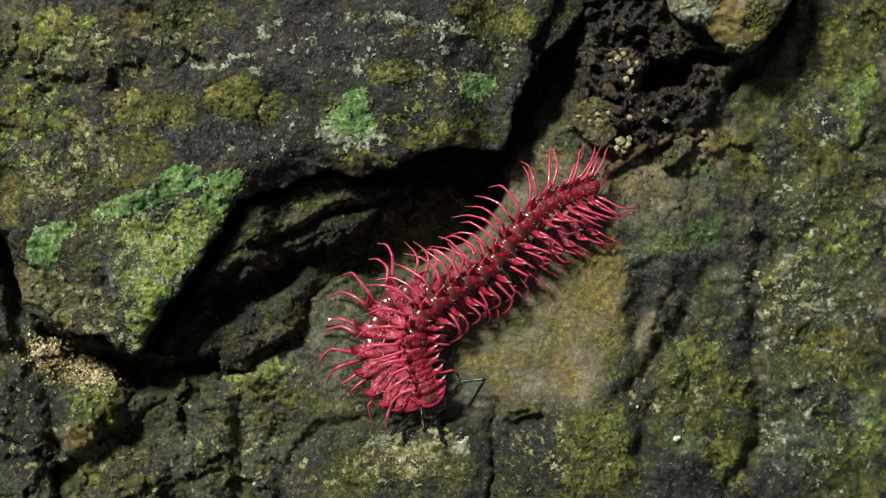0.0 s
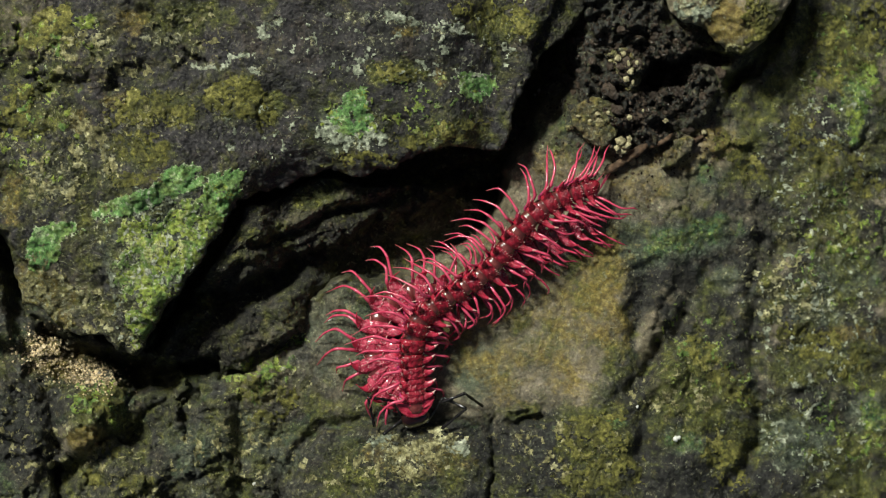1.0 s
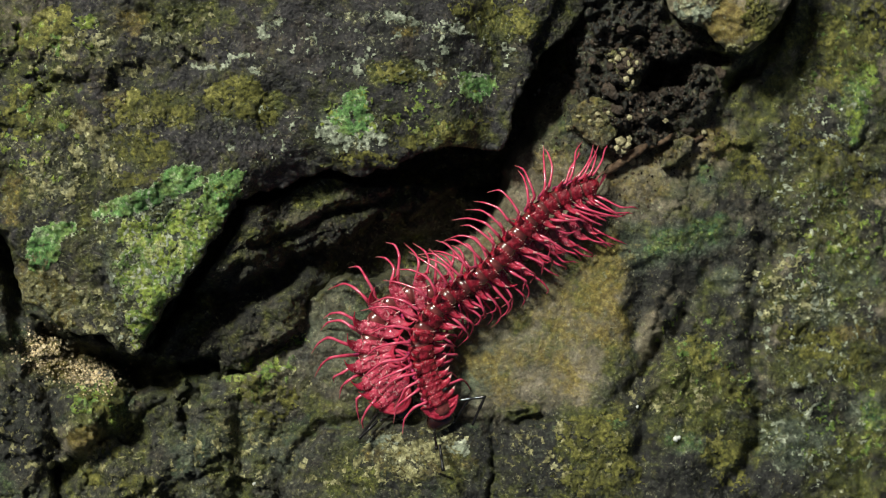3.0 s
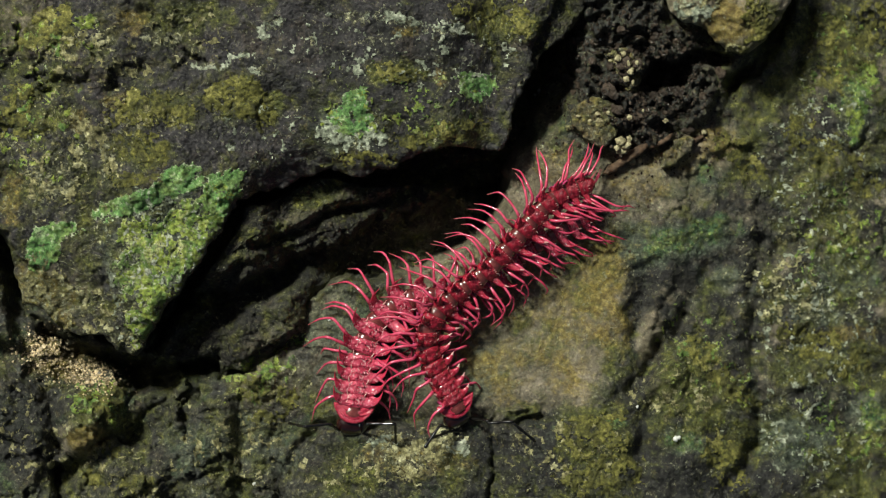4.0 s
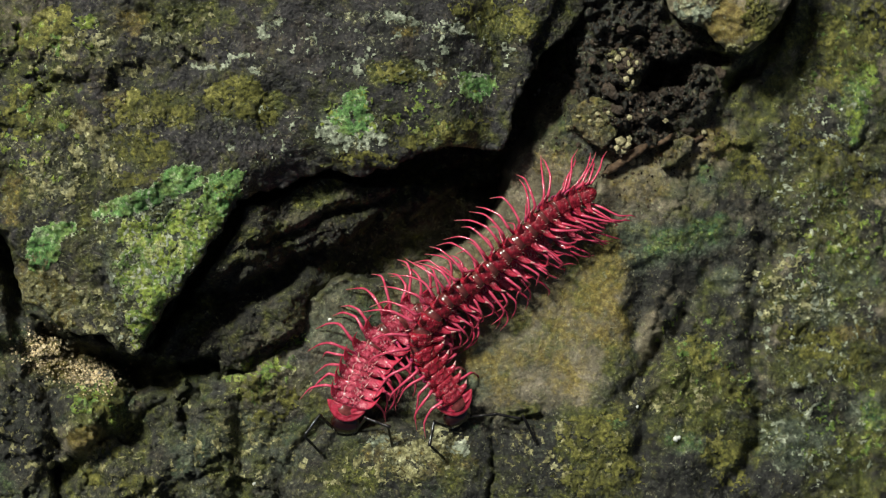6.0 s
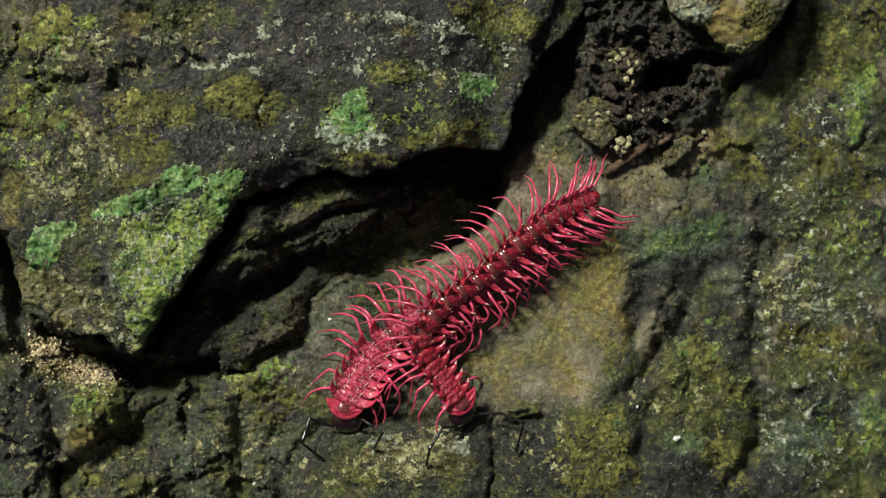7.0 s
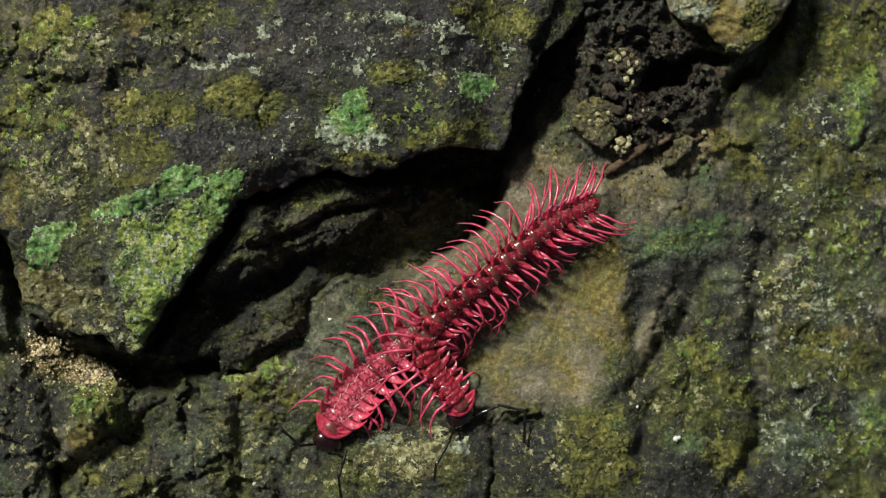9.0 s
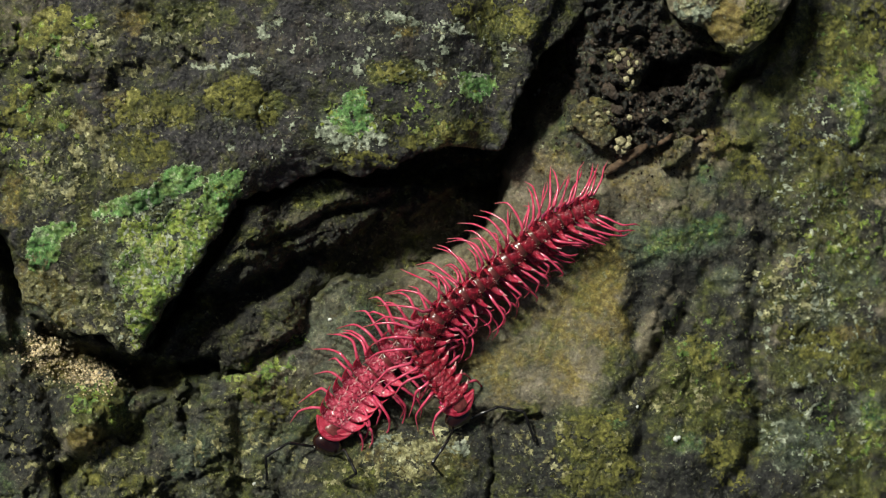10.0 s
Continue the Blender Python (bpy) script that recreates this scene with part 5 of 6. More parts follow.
def millipede(label, seed, fresh=3, girth=1.0, front=1.0, broad=True, spread=1.0, sides=None, slim=0.0, cant=0.2):
    """A pink flat-backed millipede in pieces; its pieces are placed by crawl()."""
    rng = random.Random(seed)
    body = tagged(new("millipede"), label, "millipede", "pair of millipedes")
    pieces = {"rings": [], "feelers": [], "steps": []}
    for i in range(RINGS):
        bm = knobs(ring_mesh(broad), rng, broad)
        ring = part("body_ring", bm, [SHELL_MID if broad else SHELL_RED if i < fresh else SHELL_DARK, RING_COLLAR, SPINE_TIP], body)
        ring.scale = (SIZES[i] * girth * (front + (1 - front) * float(smooth(2, 9, i))) * (1 - slim * float(smooth(7, 12, i))),) * 3
        pieces["rings"].append(ring)
        for s in (-1, 1):
            part("keel_spine", wing_mesh(s, rng, broad, 1.0 if broad else 0.70 + 0.24 * float(smooth(3, 8, i))), [SHELL_MID, SHELL_PINK, SHELL_PINK] if broad else [SHELL_RED, SHELL_PINK, SPINE_TIP], ring)
            for k in range(1 if i < 3 else 2):
                if i == 0:
                    continue
                reach = rng.uniform(3.9, 4.9) * spread * (0.78 if i < 4 else 1.0)
                back = smooth(10, 18, i)
                sweep = (-0.3 - 4.2 * float(back)) + rng.uniform(-0.6, 0.6) * (1 + 1.2 * float(back)) + (0.35 - 0.7 * k)
                tweak = sides(i, s)
                leg = part("leg", leg_mesh(s, reach * tweak[0], sweep + tweak[1], rng.uniform(0.1, 0.6) + tweak[2], rng.uniform(1.2, 1.8) - tweak[2],
                                           rng.uniform(1.3, 2.8) * (1 if i < 14 else rng.uniform(-0.5, 0.9)),
                                           cant * (0.6 if s > 0 else float(smooth(4, 10, i)) if not broad else 1.0)), [LEG_PINK, LEG_BASE, LEG_TIP], ring)
                leg.location = (0, (0.22 - 0.62 * k) * MM, 0)
                if i < 11:
                    pieces["steps"].append((leg, s, i * 0.9 + k * 0.45 + (1.3 if s > 0 else 0)))
    pieces["collum"] = part("collar_shield", collum_mesh(), SHELL_BRIGHT, body, "bright red glossy shield behind the head")
    pieces["head"] = part("head", head_mesh(), [HEAD_BROWN, PALE_JOINT], body, "glossy dark brown head")
    pieces["collum"].scale = (front * girth * 0.94,) * 3
    pieces["head"].scale = (front * girth * 0.80,) * 3
    pieces["tail"] = part("tail", tail_mesh(), SHELL_DARK, body)
    for s in (-1, 1):
        chain = []
        for nm, length, a, b, j in (("feeler_base", FEELER[0], 0.17, 0.19, 2), ("feeler_shaft", FEELER[1], 0.18, 0.19, 2), ("feeler_tip", FEELER[2], 0.18, 0.17, 2)):
            chain.append(part(nm, antenna_mesh(length, a, b, j), BLACK, body, "black jointed feeler piece"))
        pieces["feelers"].append(chain)
    pieces["body"] = body
    return pieces


def upright(p, way, lean=0.0):
    """A pose at p with +y along way and +z as near to upright as can be."""
    y = Vector(way).normalized()
    x = y.cross(Vector((0, 0, 1))).normalized()
    z = x.cross(y)
    m = Matrix((x, y, z)).transposed().to_4x4()
    return Matrix.Translation(p) @ m @ Matrix.Rotation(radians(lean), 4, "Y")


def crawl(creature, rows, heights, lean):
    """Poses of all pieces. rows: seconds, the back line from tail to collar, the head's tip, and the feelers' bends and tips.
    heights: plan heights of the back line by share of its length from the collar."""
    moves = {}
    base = creature["body"].matrix_basis.inverted()

    def add(ob, t, m):
        moves.setdefault(ob, []).append((t, base @ m))

    for t, back, nose, feelers in rows:
        dense = spline(back[::-1], 160)
        step = np.hypot(*np.diff(dense, axis=0).T)
        dist = np.concatenate([[0], np.cumsum(step)])
        total = dist[-1]

        def spot(f):
            dd = min(max(f, 0.0), 1.0) * total
            q = [np.interp(dd, dist, dense[:, k]) for k in (0, 1)]
            h = heights(f, t)
            return at(q[0], q[1], h)

        gaps = np.cumsum(GAPS)
        fr = [-0.022 + 0.978 * (g / gaps[-1]) for g in gaps]
        for i, ring in enumerate(creature["rings"]):
            f = fr[i]
            add(ring, t, upright(spot(f), spot(f - 0.028) - spot(f + 0.028), lean(f, t)))
        add(creature["tail"], t, upright(spot(0.985), spot(0.94) - spot(1.0), lean(1.0, t)))
        c = at(*back[-1], heights(0.0, t))
        tip = at(*nose, heights(-0.06, t))
        ahead = (tip - spot(0.05)).normalized()
        add(creature["collum"], t, upright(c + ahead * 0.5 * MM, ahead, lean(0.0, t)))
        head = upright(tip - ahead * 0.45 * MM * creature["head"].scale.x + Vector((0, 0, -0.62 * MM)), ahead + Vector((0, 0, -0.25)), lean(0.0, t))
        add(creature["head"], t, head)
        for s, chain, pts in zip((-1, 1), creature["feelers"], feelers):
            p = head @ (Vector((s * 1.06, 0.62, 0.22)) * MM * creature["head"].scale.x)
            for ob, length, q, tilt in zip(chain, FEELER, pts, (1, 0.25, -1)):
                L = length * STEP
                h = p.z / STEP
                w = at(q[0], q[1], h) - p
                w.z = 0
                flat = min(w.length, L * 0.985)
                if tilt < 0:
                    flat = max(flat, L * 0.55)
                up = math.sqrt(max(L * L - flat * flat, 0)) * tilt
                floor = (ground_at(q[0], q[1]) + 3) * STEP
                up = max(up, floor - p.z)
                up = min(max(up, -L * 0.97), L * 0.9)
                flat = math.sqrt(L * L - up * up)
                way = w.normalized() * flat + Vector((0, 0, up))
                add(ob, t, upright(p, way))
                p = p + way
    # the legs of the front half shuffle a little, in a wave that runs along the body
    for leg, s, phase in creature["steps"]:
        rest = leg.matrix_basis.copy()
        moves[leg] = [(t, rest @ Matrix.Rotation(s * radians(9 * math.sin(t * 4.1 - phase)), 4, "Z") @ Matrix.Rotation(radians(4 * math.cos(t * 4.1 - phase)), 4, "Y"))
                      for t in np.arange(0, 10.01, 0.5)]
    return moves


def upper_legs(i, s):
    # western legs reach up over the ledge, eastern ones hang down
    return (1.04 - 0.26 * float(smooth(12, 17, i)), 0.2, 0.45) if s > 0 else (1.0, -0.2, -0.1)


def lower_legs(i, s):
    # western legs of the front half point back and upwards
    return (1.08, -1.2 * float(smooth(2, 6, i)), 0.2) if s > 0 else (1.16, 0.5, 0.3)


rider = millipede("shocking pink spiny millipede lying across the other one's back", 11, girth=1.12, front=1.22, broad=False, spread=0.98, sides=upper_legs, cant=0.55)
carrier = millipede("shocking pink spiny millipede half hidden under the other one", 12, girth=1.24, front=1.10, spread=0.92, sides=lower_legs, slim=0.22)
rider["body"].location = at(760, 600, 0)
carrier["body"].location = at(700, 600, 0)
bpy.context.view_layer.update()


# ---- small things ----
def lump(bm, p, size, rng, squash=0.75, bits=1):
    """An uneven lump of stone or soil."""
    vs = bmesh.ops.create_icosphere(bm, subdivisions=bits, radius=1.0)["verts"]
    o = Vector((rng.uniform(0, 99), rng.uniform(0, 99), 0))
    turn = Euler((rng.uniform(0, 6), rng.uniform(0, 6), rng.uniform(0, 6))).to_matrix()
    sx = Vector((rng.uniform(0.7, 1.3), rng.uniform(0.7, 1.2), squash))
    for w in vs:
        k = 1 + 0.55 * noise.noise(w.co * 1.3 + o) + 0.30 * noise.noise(w.co * 3.5 + o) + 0.12 * noise.noise(w.co * 8 + o)
        c = turn @ w.co
        w.co = Vector(p) + Vector((c.x * sx.x, c.y * sx.y, c.z * sx.z)) * size * k * STEP
    return bm


def crumbs(name, spots, mat, rng, squash, label, category):
    """Many small uneven grains in one mesh. spots: place and size of each."""
    bm = bmesh.new()
    bmesh.ops.create_icosphere(bm, subdivisions=1, radius=1.0)
    ball = [w.co.copy() for w in bm.verts]
    tris = np.array([[w.index for w in f.verts] for f in bm.faces])
    bm.free()
    verts, faces = [], []
    for k, (p, size) in enumerate(spots):
        o = Vector((rng.uniform(0, 99), rng.uniform(0, 99), 0))
        turn = Euler((rng.uniform(0, 6), rng.uniform(0, 6), rng.uniform(0, 6))).to_matrix()
        sx = Vector((rng.uniform(0.7, 1.3), rng.uniform(0.7, 1.2), squash)) * size * STEP
        for w in ball:
            c = (turn @ w) * (1 + 0.55 * noise.noise(w * 1.3 + o) + 0.30 * noise.noise(w * 3.5 + o))
            verts.append((p.x + c.x * sx.x, p.y + c.y * sx.y, p.z + c.z * sx.z))
        faces.append(tris + k * len(ball))
    ob = mesh_object(name, verts, np.concatenate(faces), mat)
    ob.data.polygons.foreach_set("use_smooth", np.zeros(len(ob.data.polygons), bool))
    return tagged(ob, label, category, kind="stuff")


def loose(name, bm, mat, label, category, group=""):
    ob = part(name, bm, mat, None)
    return tagged(ob, label, category, group)


rng = random.Random(5)
spots = []
for k in range(1700):
    a, b = rng.gauss(0, 1), rng.gauss(0, 1)
    pu, pv = (80 + a * 24, 628 + b * 22) if k < 900 else (160 + a * 28, 655 + b * 14)
    pv += 0.18 * (pu - 110)
    sz = rng.uniform(0.7, 2.2) * (1.0 if rng.random() < 0.93 else 1.8)
    spots.append((at(pu, pv, ground_at(pu, pv) + sz * 0.4), sz))
crumbs("sand", spots, SAND, rng, 0.8, "coarse golden sand grains washed into the crevice", "sand")

spots = []
for k in range(3200):
    a, b = rng.gauss(0, 0.5), rng.gauss(0, 0.5)
    pu, pv = 1140 + a * 150, 135 + b * 155
    sz = rng.uniform(0.9, 3.4)
    if pu > 1176 and pv < 46:
        continue
    spots.append((at(pu, pv, ground_at(pu, pv) + sz * 0.2), sz))
crumbs("soil_crumbs", spots, SOIL, rng, 0.8, "crumbs of dark moist soil", "soil")

for k in range(64):
    pu, pv = 1145 + rng.gauss(0, 58), 150 + rng.gauss(0, 60)
    sz = rng.uniform(4, 11)
    if pu > 1172 and pv < 50:
        continue
    bm = lump(bmesh.new(), at(pu, pv, ground_at(pu, pv) + sz * 0.1), sz, rng, 0.55, 3)
    loose("soil_clod", bm, SOIL, "dark crumbly soil clod in the rock pocket", "soil clod", "soil clods")

for pts, top, mat, lab, sd in (
        ([(1012, 196), (1030, 178), (1062, 174), (1088, 184), (1092, 214), (1084, 250), (1066, 268), (1044, 254), (1026, 238), (1010, 222)], 44, ROCK_LEDGE, "flat olive lichened stone set in the soil", 410),
        ([(1172, 270), (1186, 248), (1212, 238), (1226, 248), (1220, 270), (1196, 290), (1174, 292)], 24, ROCK_LOW, "brownish stone slab set in the soil", 430),
        ([(1078, 96), (1096, 84), (1122, 96), (1134, 122), (1128, 156), (1110, 162), (1092, 138)], 40, ROCK_LOW, "pale crumbling stone set in the soil", 450)):
    flat_top = (lambda top, sd: lambda u, v, inner: top + fbm(u, v, 26, 4, sd + 40) * 7 + facets(u, v, 20, sd + 42) * 3 + fbm(u, v, 7, 2, sd + 44) * 1.6)(top, sd)
    stone = slab("stone", mat, pts, flat_top, 70, 10, 8, 26, 2.0, 7.0, lambda u, v, d: growth(u, v, moss=0.42, pale=0.30, ochre=0.34, bare=0.45), sd)
    tagged(stone, lab, "stone", "stones in the soil")

for pu, pv, sz in ((1052, 208, 7), (1062, 214, 6), (1058, 202, 5), (1044, 214, 4), (1098, 250, 10), (1108, 258, 9), (1100, 268, 8), (1114, 246, 7), (1092, 262, 6), (1042, 250, 5), (1120, 286, 8),
                   (1132, 284, 6), (1094, 104, 6), (1104, 96, 5), (1112, 112, 6), (1100, 120, 5), (1116, 128, 6), (1108, 140, 7), (1120, 148, 6), (1080, 108, 4), (1128, 112, 4), (1246, 234, 7), (1236, 240, 5),
                   (1192, 170, 5), (1178, 214, 5), (1114, 208, 5), (1138, 196, 4), (1136, 206, 4), (1076, 200, 4), (1024, 206, 4)):
    bm = lump(bmesh.new(), at(pu, pv, ground_at(pu, pv) + sz * 0.5 + (20 if pu < 1130 and pv < 280 else 2)), sz * 0.85, rng, 0.7, 3)
    loose("pebble", bm, PEBBLE, "pale lichen-yellow limestone pebble in dark soil", "pebble", "pebbles in the soil")

for pu, pv, sz in ((1196, 777, 5), (1201, 775, 4), (1490, 194, 3), (1128, 720, 3), (584, 566, 3), (954, 162, 4), (947, 168, 3), (1147, 195, 3), (820, 155, 2), (450, 856, 3), (1062, 70, 3)):
    bm = lump(bmesh.new(), at(pu, pv, ground_at(pu, pv) + sz * 0.6), sz, rng, 0.8, 2)
    loose("grit", bm, GRIT, "tiny white grain of grit on the rock", "grit", "grains of grit")

# rotten twig
bm = bmesh.new()
line = [at(a, b, ground_at(a, b) + h) for a, b, h in ((1068, 308, 10), (1088, 296, 14), (1108, 282, 12), (1128, 268, 12), (1146, 256, 10))]
tube(bm, spline(line, 14), [x * STEP for x in (2, 5, 7, 8, 7, 8, 6, 8, 9, 8, 9, 8, 6, 3)], 10)
for w in bm.verts:
    w.co += Vector((noise.noise(w.co * 6000), noise.noise(w.co * 6000 + Vector((5, 0, 0))), noise.noise(w.co * 6000 + Vector((0, 7, 0))))) * 2.2 * STEP
loose("twig", bm, WOOD, "short splintered brown twig lodged beside the soil", "twig")
for pts in (((1150, 262, 8), (1175, 250, 10), (1192, 236, 8)), ((1215, 262, 8), (1232, 248, 10), (1245, 240, 8))):
    bm = bmesh.new()
    tube(bm, spline([at(a, b, ground_at(a, b) + h) for a, b, h in pts], 10), [x * STEP for x in (1, 3, 4, 4, 5, 4, 5, 4, 3, 1)], 8)
    loose("wood_splinter", bm, WOOD, "dark splinter of rotten wood in the soil", "splinter", "wood splinters")


# ---- movement ----
def rider_height(f, t):
    """The upper millipede: down on the sill with its head, up over the other one behind it."""
    up = 9 * float(smooth(3.8, 2.6, t))
    return float(np.interp(f, [-0.06, 0.0, 0.10, 0.20, 0.32, 0.8, 1.0], [42 + up, 47 + up, 53 + up, 64 + up, 76, 72, 56]))


def carrier_height(f, t):
    lift = -12 + 22 * float(smooth(2.6, 3.8, t))
    return float(np.interp(f, [-0.06, 0.0, 0.12, 0.3, 1.0], [28 + lift, 33 + lift, 31, 27, 25]))


def rider_lean(f, t):
    return float(np.interp(f, [0.0, 0.10, 0.3, 0.7, 1.0], [-20, -34, -36, -28, -16]))


def carrier_lean(f, t):
    return float(np.interp(f, [0.0, 0.3, 1.0], [-8, -11, -8]))


def motions():
    rows = []

    def seen(t, back, nose, east, west):
        rows.append((t, back, nose, (east, west)))

    seen(0.0, [(1057, 327), (977, 357), (920, 405), (868, 470), (800, 517), (743, 565), (734, 625), (748, 672), (757, 697)],
         (770, 728), [(820, 663), (846, 672), (826, 727)], [(745, 715), (748, 742), (760, 752)])
    seen(0.5, [(1057, 327), (977, 357), (920, 407), (868, 472), (800, 518), (742, 565), (734, 620), (748, 672), (762, 710)],
         (771, 738), [(812, 684), (843, 692), (830, 724)], [(740, 705), (728, 740), (722, 775)])
    seen(1.0, [(1057, 327), (977, 357), (920, 407), (866, 476), (800, 523), (747, 562), (728, 620), (729, 675), (733, 715)],
         (736, 748), [(785, 702), (802, 712), (782, 760)], [(695, 706), (666, 705), (662, 757)])
    seen(1.5, [(1057, 327), (977, 358), (920, 410), (866, 476), (802, 518), (746, 566), (730, 620), (731, 675), (734, 714)],
         (736, 745), [(799, 706), (822, 735), (795, 790)], [(692, 706), (662, 722), (656, 775)])
    seen(2.0, [(1057, 327), (977, 358), (920, 412), (866, 476), (802, 519), (748, 572), (737, 625), (738, 680), (742, 715)],
         (743, 746), [(806, 702), (834, 730), (800, 770)], [(715, 758), (712, 792), (722, 862)])
    seen(2.6, [(1057, 327), (977, 358), (920, 412), (865, 478), (800, 521), (750, 575), (739, 625), (744, 680), (755, 720)],
         (757, 755), [(795, 686), (825, 698), (806, 748)], [(755, 790), (758, 822), (766, 872)])
    seen(3.8, [(1050, 322), (978, 352), (922, 412), (865, 477), (803, 522), (762, 575), (759, 620), (785, 675), (815, 714)],
         (826, 746), [(878, 738), (926, 735), (950, 803)], [(800, 758), (794, 775), (800, 790)])
    seen(4.2, [(1048, 328), (980, 355), (922, 415), (862, 480), (800, 530), (757, 582), (754, 625), (775, 675), (790, 720)],
         (793, 752), [(845, 750), (888, 756), (930, 770)], [(758, 746), (722, 756), (735, 790)])
    seen(4.5, [(1048, 332), (980, 358), (925, 412), (862, 481), (800, 528), (754, 582), (751, 622), (772, 675), (785, 722)],
         (787, 756), [(855, 718), (888, 735), (872, 795)], [(752, 742), (722, 766), (732, 802)])
    seen(5.0, [(1046, 335), (980, 360), (925, 412), (860, 483), (797, 530), (750, 585), (746, 625), (768, 672), (792, 714)],
         (799, 750), [(848, 685), (878, 695), (866, 780)], [(785, 755), (790, 782), (810, 816)])
    seen(5.5, [(1048, 338), (980, 363), (925, 418), (860, 483), (797, 529), (750, 585), (746, 622), (770, 670), (799, 712)],
         (807, 746), [(888, 708), (920, 730), (935, 765)], [(768, 738), (765, 772), (790, 808)])
    seen(6.8, [(1056, 345), (985, 378), (925, 424), (856, 489), (790, 535), (750, 588), (750, 625), (780, 673), (811, 712)],
         (821, 744), [(880, 736), (930, 740), (952, 808)], [(778, 752), (768, 788), (765, 828)])
    seen(7.2, [(1058, 347), (988, 378), (925, 426), (855, 491), (791, 536), (749, 590), (751, 627), (780, 672), (813, 710)],
         (824, 742), [(893, 723), (922, 750), (890, 786)], [(790, 755), (765, 782), (750, 812)])
    seen(7.6, [(1060, 348), (988, 380), (925, 428), (855, 492), (792, 538), (750, 592), (752, 630), (782, 675), (815, 713)],
         (827, 744), [(903, 718), (928, 738), (905, 786)], [(797, 758), (795, 792), (800, 832)])
    seen(8.0, [(1058, 352), (985, 384), (925, 430), (855, 495), (794, 540), (756, 595), (756, 638), (784, 678), (814, 713)],
         (821, 747), [(888, 718), (910, 745), (886, 768)], [(795, 748), (766, 775), (767, 848)])
    seen(8.5, [(1058, 356), (985, 388), (925, 434), (858, 495), (793, 541), (756, 595), (756, 635), (783, 675), (813, 714)],
         (822, 747), [(880, 706), (910, 730), (888, 748)], [(795, 762), (770, 795), (755, 872)])
    seen(9.0, [(1056, 358), (985, 389), (925, 435), (856, 497), (793, 543), (754, 597), (754, 635), (780, 675), (810, 713)],
         (818, 746), [(896, 711), (930, 728), (928, 786)], [(800, 768), (783, 802), (770, 838)])
    seen(9.5, [(1056, 359), (985, 390), (925, 436), (855, 498), (793, 543), (753, 598), (753, 635), (780, 676), (809, 714)],
         (816, 747), [(896, 716), (936, 726), (957, 780)], [(807, 764), (805, 795), (808, 842)])
    seen(10.0, [(1056, 360), (985, 391), (925, 437), (855, 498), (793, 543), (753, 598), (753, 635), (778, 674), (808, 713)],
         (816, 747), [(890, 716), (934, 730), (948, 785)], [(800, 764), (782, 795), (775, 835)])
    moves = crawl(rider, rows, rider_height, rider_lean)
    rows.clear()
    seen(0.0, [(1058, 382), (982, 414), (900, 468), (815, 516), (718, 522), (674, 565), (662, 622), (680, 672), (730, 700)],
         (758, 712), [(770, 735), (775, 755), (780, 770)], [(725, 735), (712, 750), (700, 760)])
    seen(0.5, [(1058, 382), (982, 414), (900, 468), (815, 516), (720, 520), (676, 560), (663, 615), (676, 667), (726, 700)],
         (754, 713), [(765, 735), (775, 755), (782, 770)], [(720, 735), (708, 750), (698, 760)])
    seen(1.0, [(1058, 382), (982, 414), (900, 468), (815, 516), (724, 520), (678, 557), (664, 610), (672, 662), (720, 701)],
         (749, 714), [(765, 700), (800, 705), (855, 722)], [(715, 738), (700, 752), (690, 762)])
    seen(1.5, [(1058, 382), (982, 414), (900, 468), (815, 516), (724, 520), (678, 557), (664, 610), (671, 660), (718, 702)],
         (747, 715), [(780, 684), (822, 674), (838, 690)], [(712, 738), (698, 752), (688, 764)])
    seen(2.0, [(1058, 382), (982, 414), (900, 468), (815, 516), (724, 522), (678, 560), (663, 612), (669, 660), (718, 703)],
         (747, 716), [(780, 692), (825, 688), (868, 710)], [(705, 738), (692, 752), (684, 766)])
    seen(2.6, [(1058, 382), (982, 414), (900, 468), (815, 517), (724, 524), (677, 560), (662, 612), (667, 660), (718, 704)],
         (746, 717), [(770, 700), (790, 690), (812, 684)], [(698, 740), (686, 754), (678, 768)])
    seen(3.8, [(1052, 377), (982, 414), (900, 466), (822, 518), (730, 525), (670, 560), (643, 612), (638, 672), (635, 722)],
         (631, 758), [(660, 748), (685, 747), (690, 755)], [(600, 752), (572, 756), (540, 760)])
    seen(4.2, [(1052, 378), (982, 415), (900, 468), (824, 522), (735, 535), (676, 570), (646, 620), (630, 680), (622, 728)],
         (617, 764), [(650, 748), (690, 750), (732, 770)], [(590, 754), (562, 750), (528, 756)])
    seen(4.5, [(1052, 378), (982, 415), (900, 468), (824, 523), (740, 538), (680, 570), (646, 622), (632, 680), (624, 730)],
         (621, 766), [(645, 750), (690, 752), (728, 772)], [(598, 758), (565, 768), (540, 826)])
    seen(5.0, [(1050, 378), (982, 416), (900, 470), (825, 525), (745, 540), (688, 572), (645, 625), (630, 675), (617, 724)],
         (611, 764), [(640, 752), (680, 768), (716, 806)], [(585, 764), (556, 776), (530, 790)])
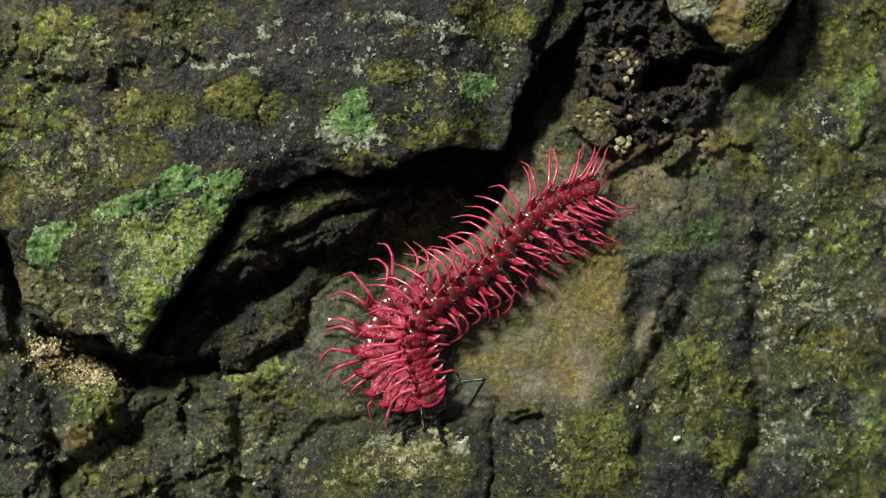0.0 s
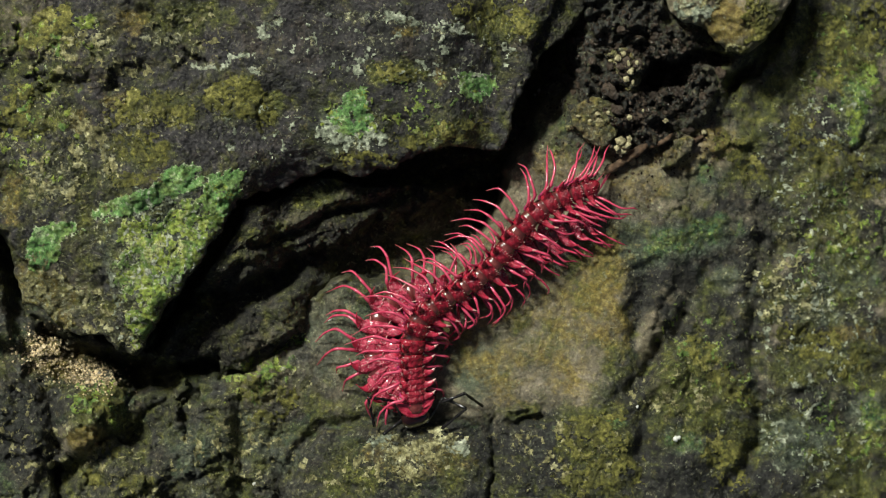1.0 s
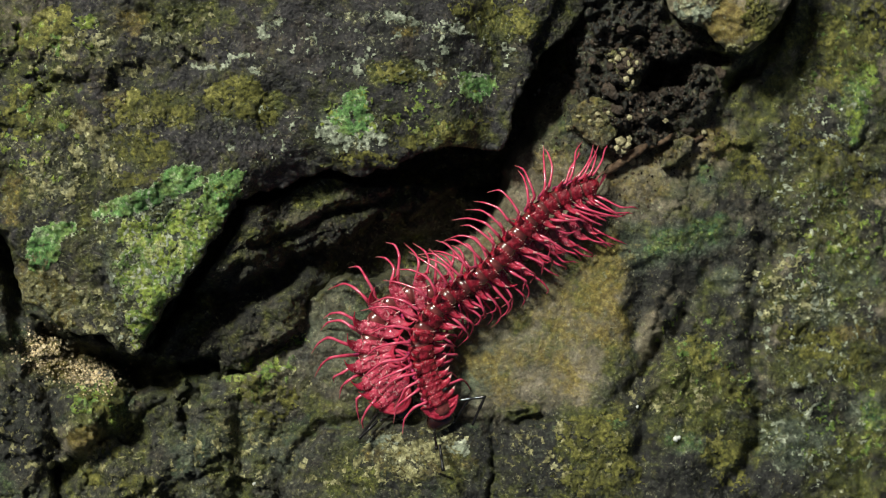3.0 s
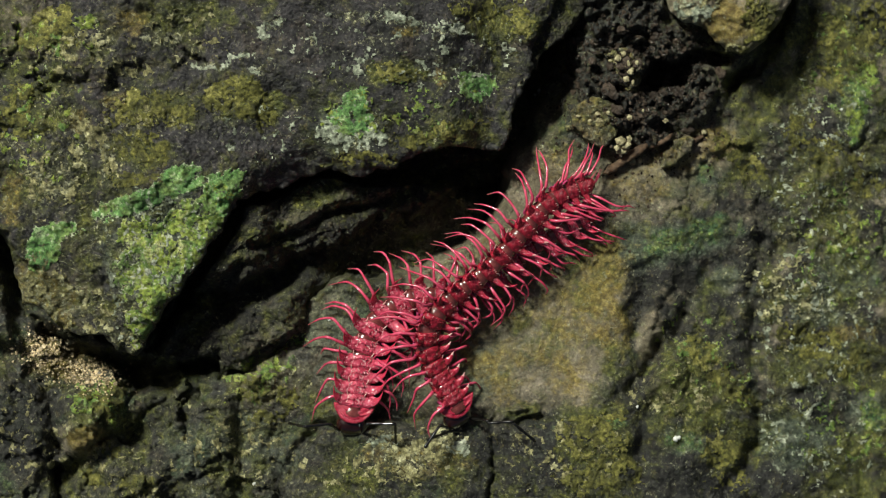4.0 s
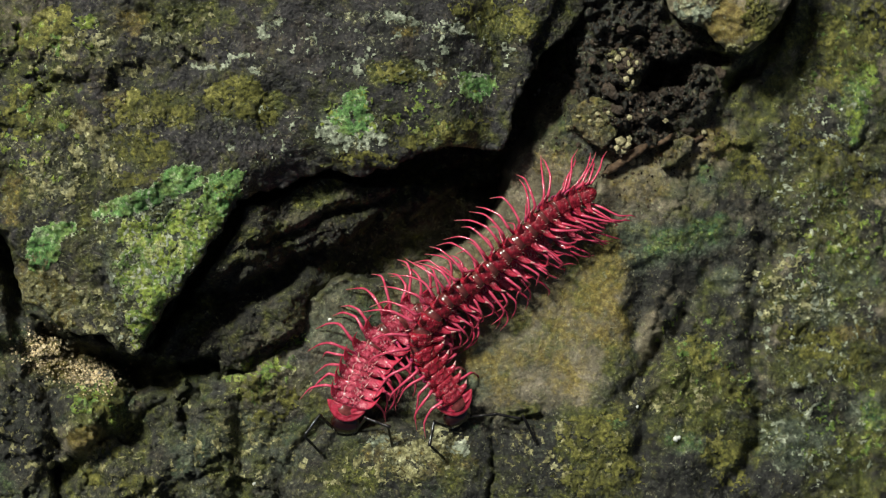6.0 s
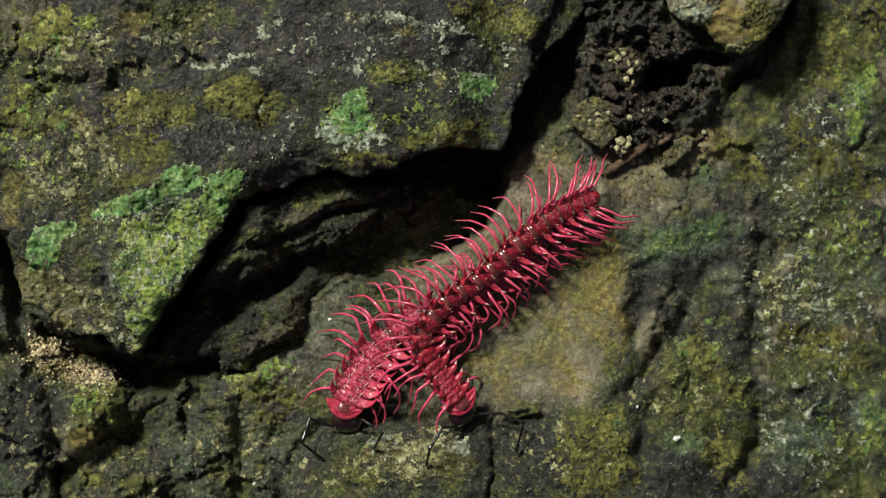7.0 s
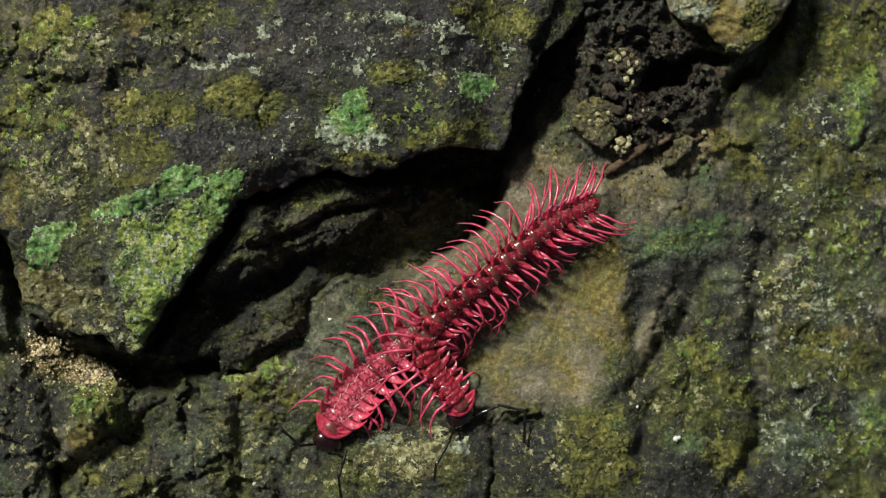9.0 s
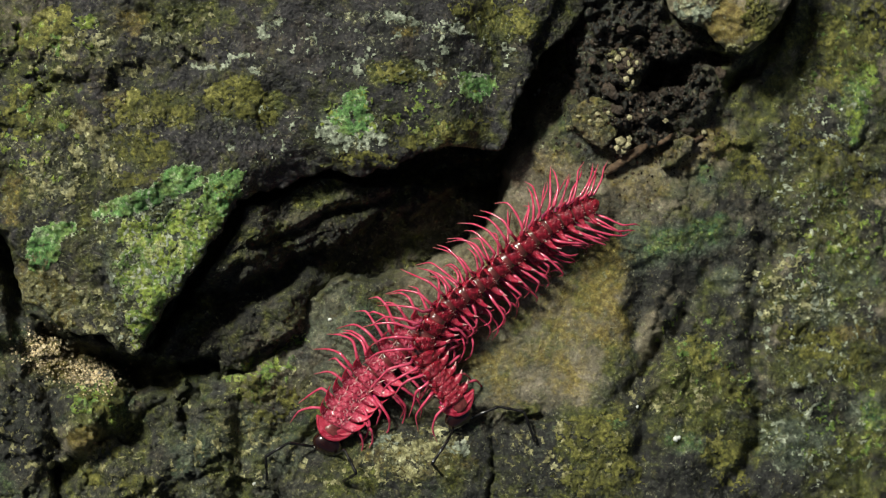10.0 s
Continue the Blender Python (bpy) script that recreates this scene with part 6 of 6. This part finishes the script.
    seen(5.5, [(1046, 378), (982, 416), (900, 472), (825, 528), (745, 548), (688, 580), (647, 632), (630, 680), (615, 724)],
         (609, 762), [(650, 738), (685, 742), (722, 780)], [(582, 752), (553, 772), (540, 820)])
    seen(6.8, [(1030, 384), (966, 422), (900, 474), (824, 534), (750, 558), (690, 596), (650, 642), (626, 682), (610, 718)],
         (610, 756), [(645, 738), (662, 768), (655, 802)], [(552, 726), (536, 750), (565, 802)])
    seen(7.2, [(1025, 384), (961, 424), (895, 477), (824, 537), (750, 562), (690, 602), (652, 646), (628, 684), (613, 718)],
         (612, 758), [(640, 744), (660, 750), (676, 792)], [(550, 756), (546, 790), (570, 826)])
    seen(7.6, [(1020, 386), (956, 427), (890, 479), (824, 539), (750, 566), (690, 608), (650, 652), (626, 692), (607, 730)],
         (607, 768), [(630, 772), (652, 792), (666, 828)], [(570, 772), (536, 773), (500, 798)])
    seen(8.0, [(1015, 386), (951, 429), (885, 481), (819, 541), (748, 575), (694, 620), (655, 660), (626, 696), (601, 741)],
         (593, 780), [(606, 788), (612, 812), (603, 842)], [(555, 765), (528, 738), (500, 756)])
    seen(8.5, [(1010, 386), (946, 432), (882, 484), (816, 543), (748, 580), (692, 626), (648, 668), (618, 706), (594, 748)],
         (587, 790), [(598, 795), (603, 832), (612, 880)], [(555, 775), (530, 742), (494, 744)])
    seen(9.0, [(1008, 388), (944, 434), (880, 485), (816, 545), (748, 582), (692, 630), (648, 672), (616, 708), (590, 752)],
         (575, 791), [(597, 800), (600, 842), (602, 885)], [(545, 786), (508, 768), (470, 762)])
    seen(9.5, [(1006, 389), (942, 435), (880, 486), (816, 546), (748, 584), (692, 632), (648, 674), (616, 710), (590, 754)],
         (574, 795), [(606, 804), (616, 838), (632, 872)], [(545, 788), (510, 768), (475, 760)])
    seen(10.0, [(1006, 390), (942, 436), (880, 487), (816, 546), (748, 585), (692, 633), (648, 675), (616, 711), (590, 756)],
         (575, 795), [(610, 794), (622, 820), (612, 852)], [(512, 782), (480, 802), (470, 854)])
    moves.update(crawl(carrier, rows, carrier_height, carrier_lean))
    for ob, keyed in moves.items():
        walk(ob, keyed)


motions()
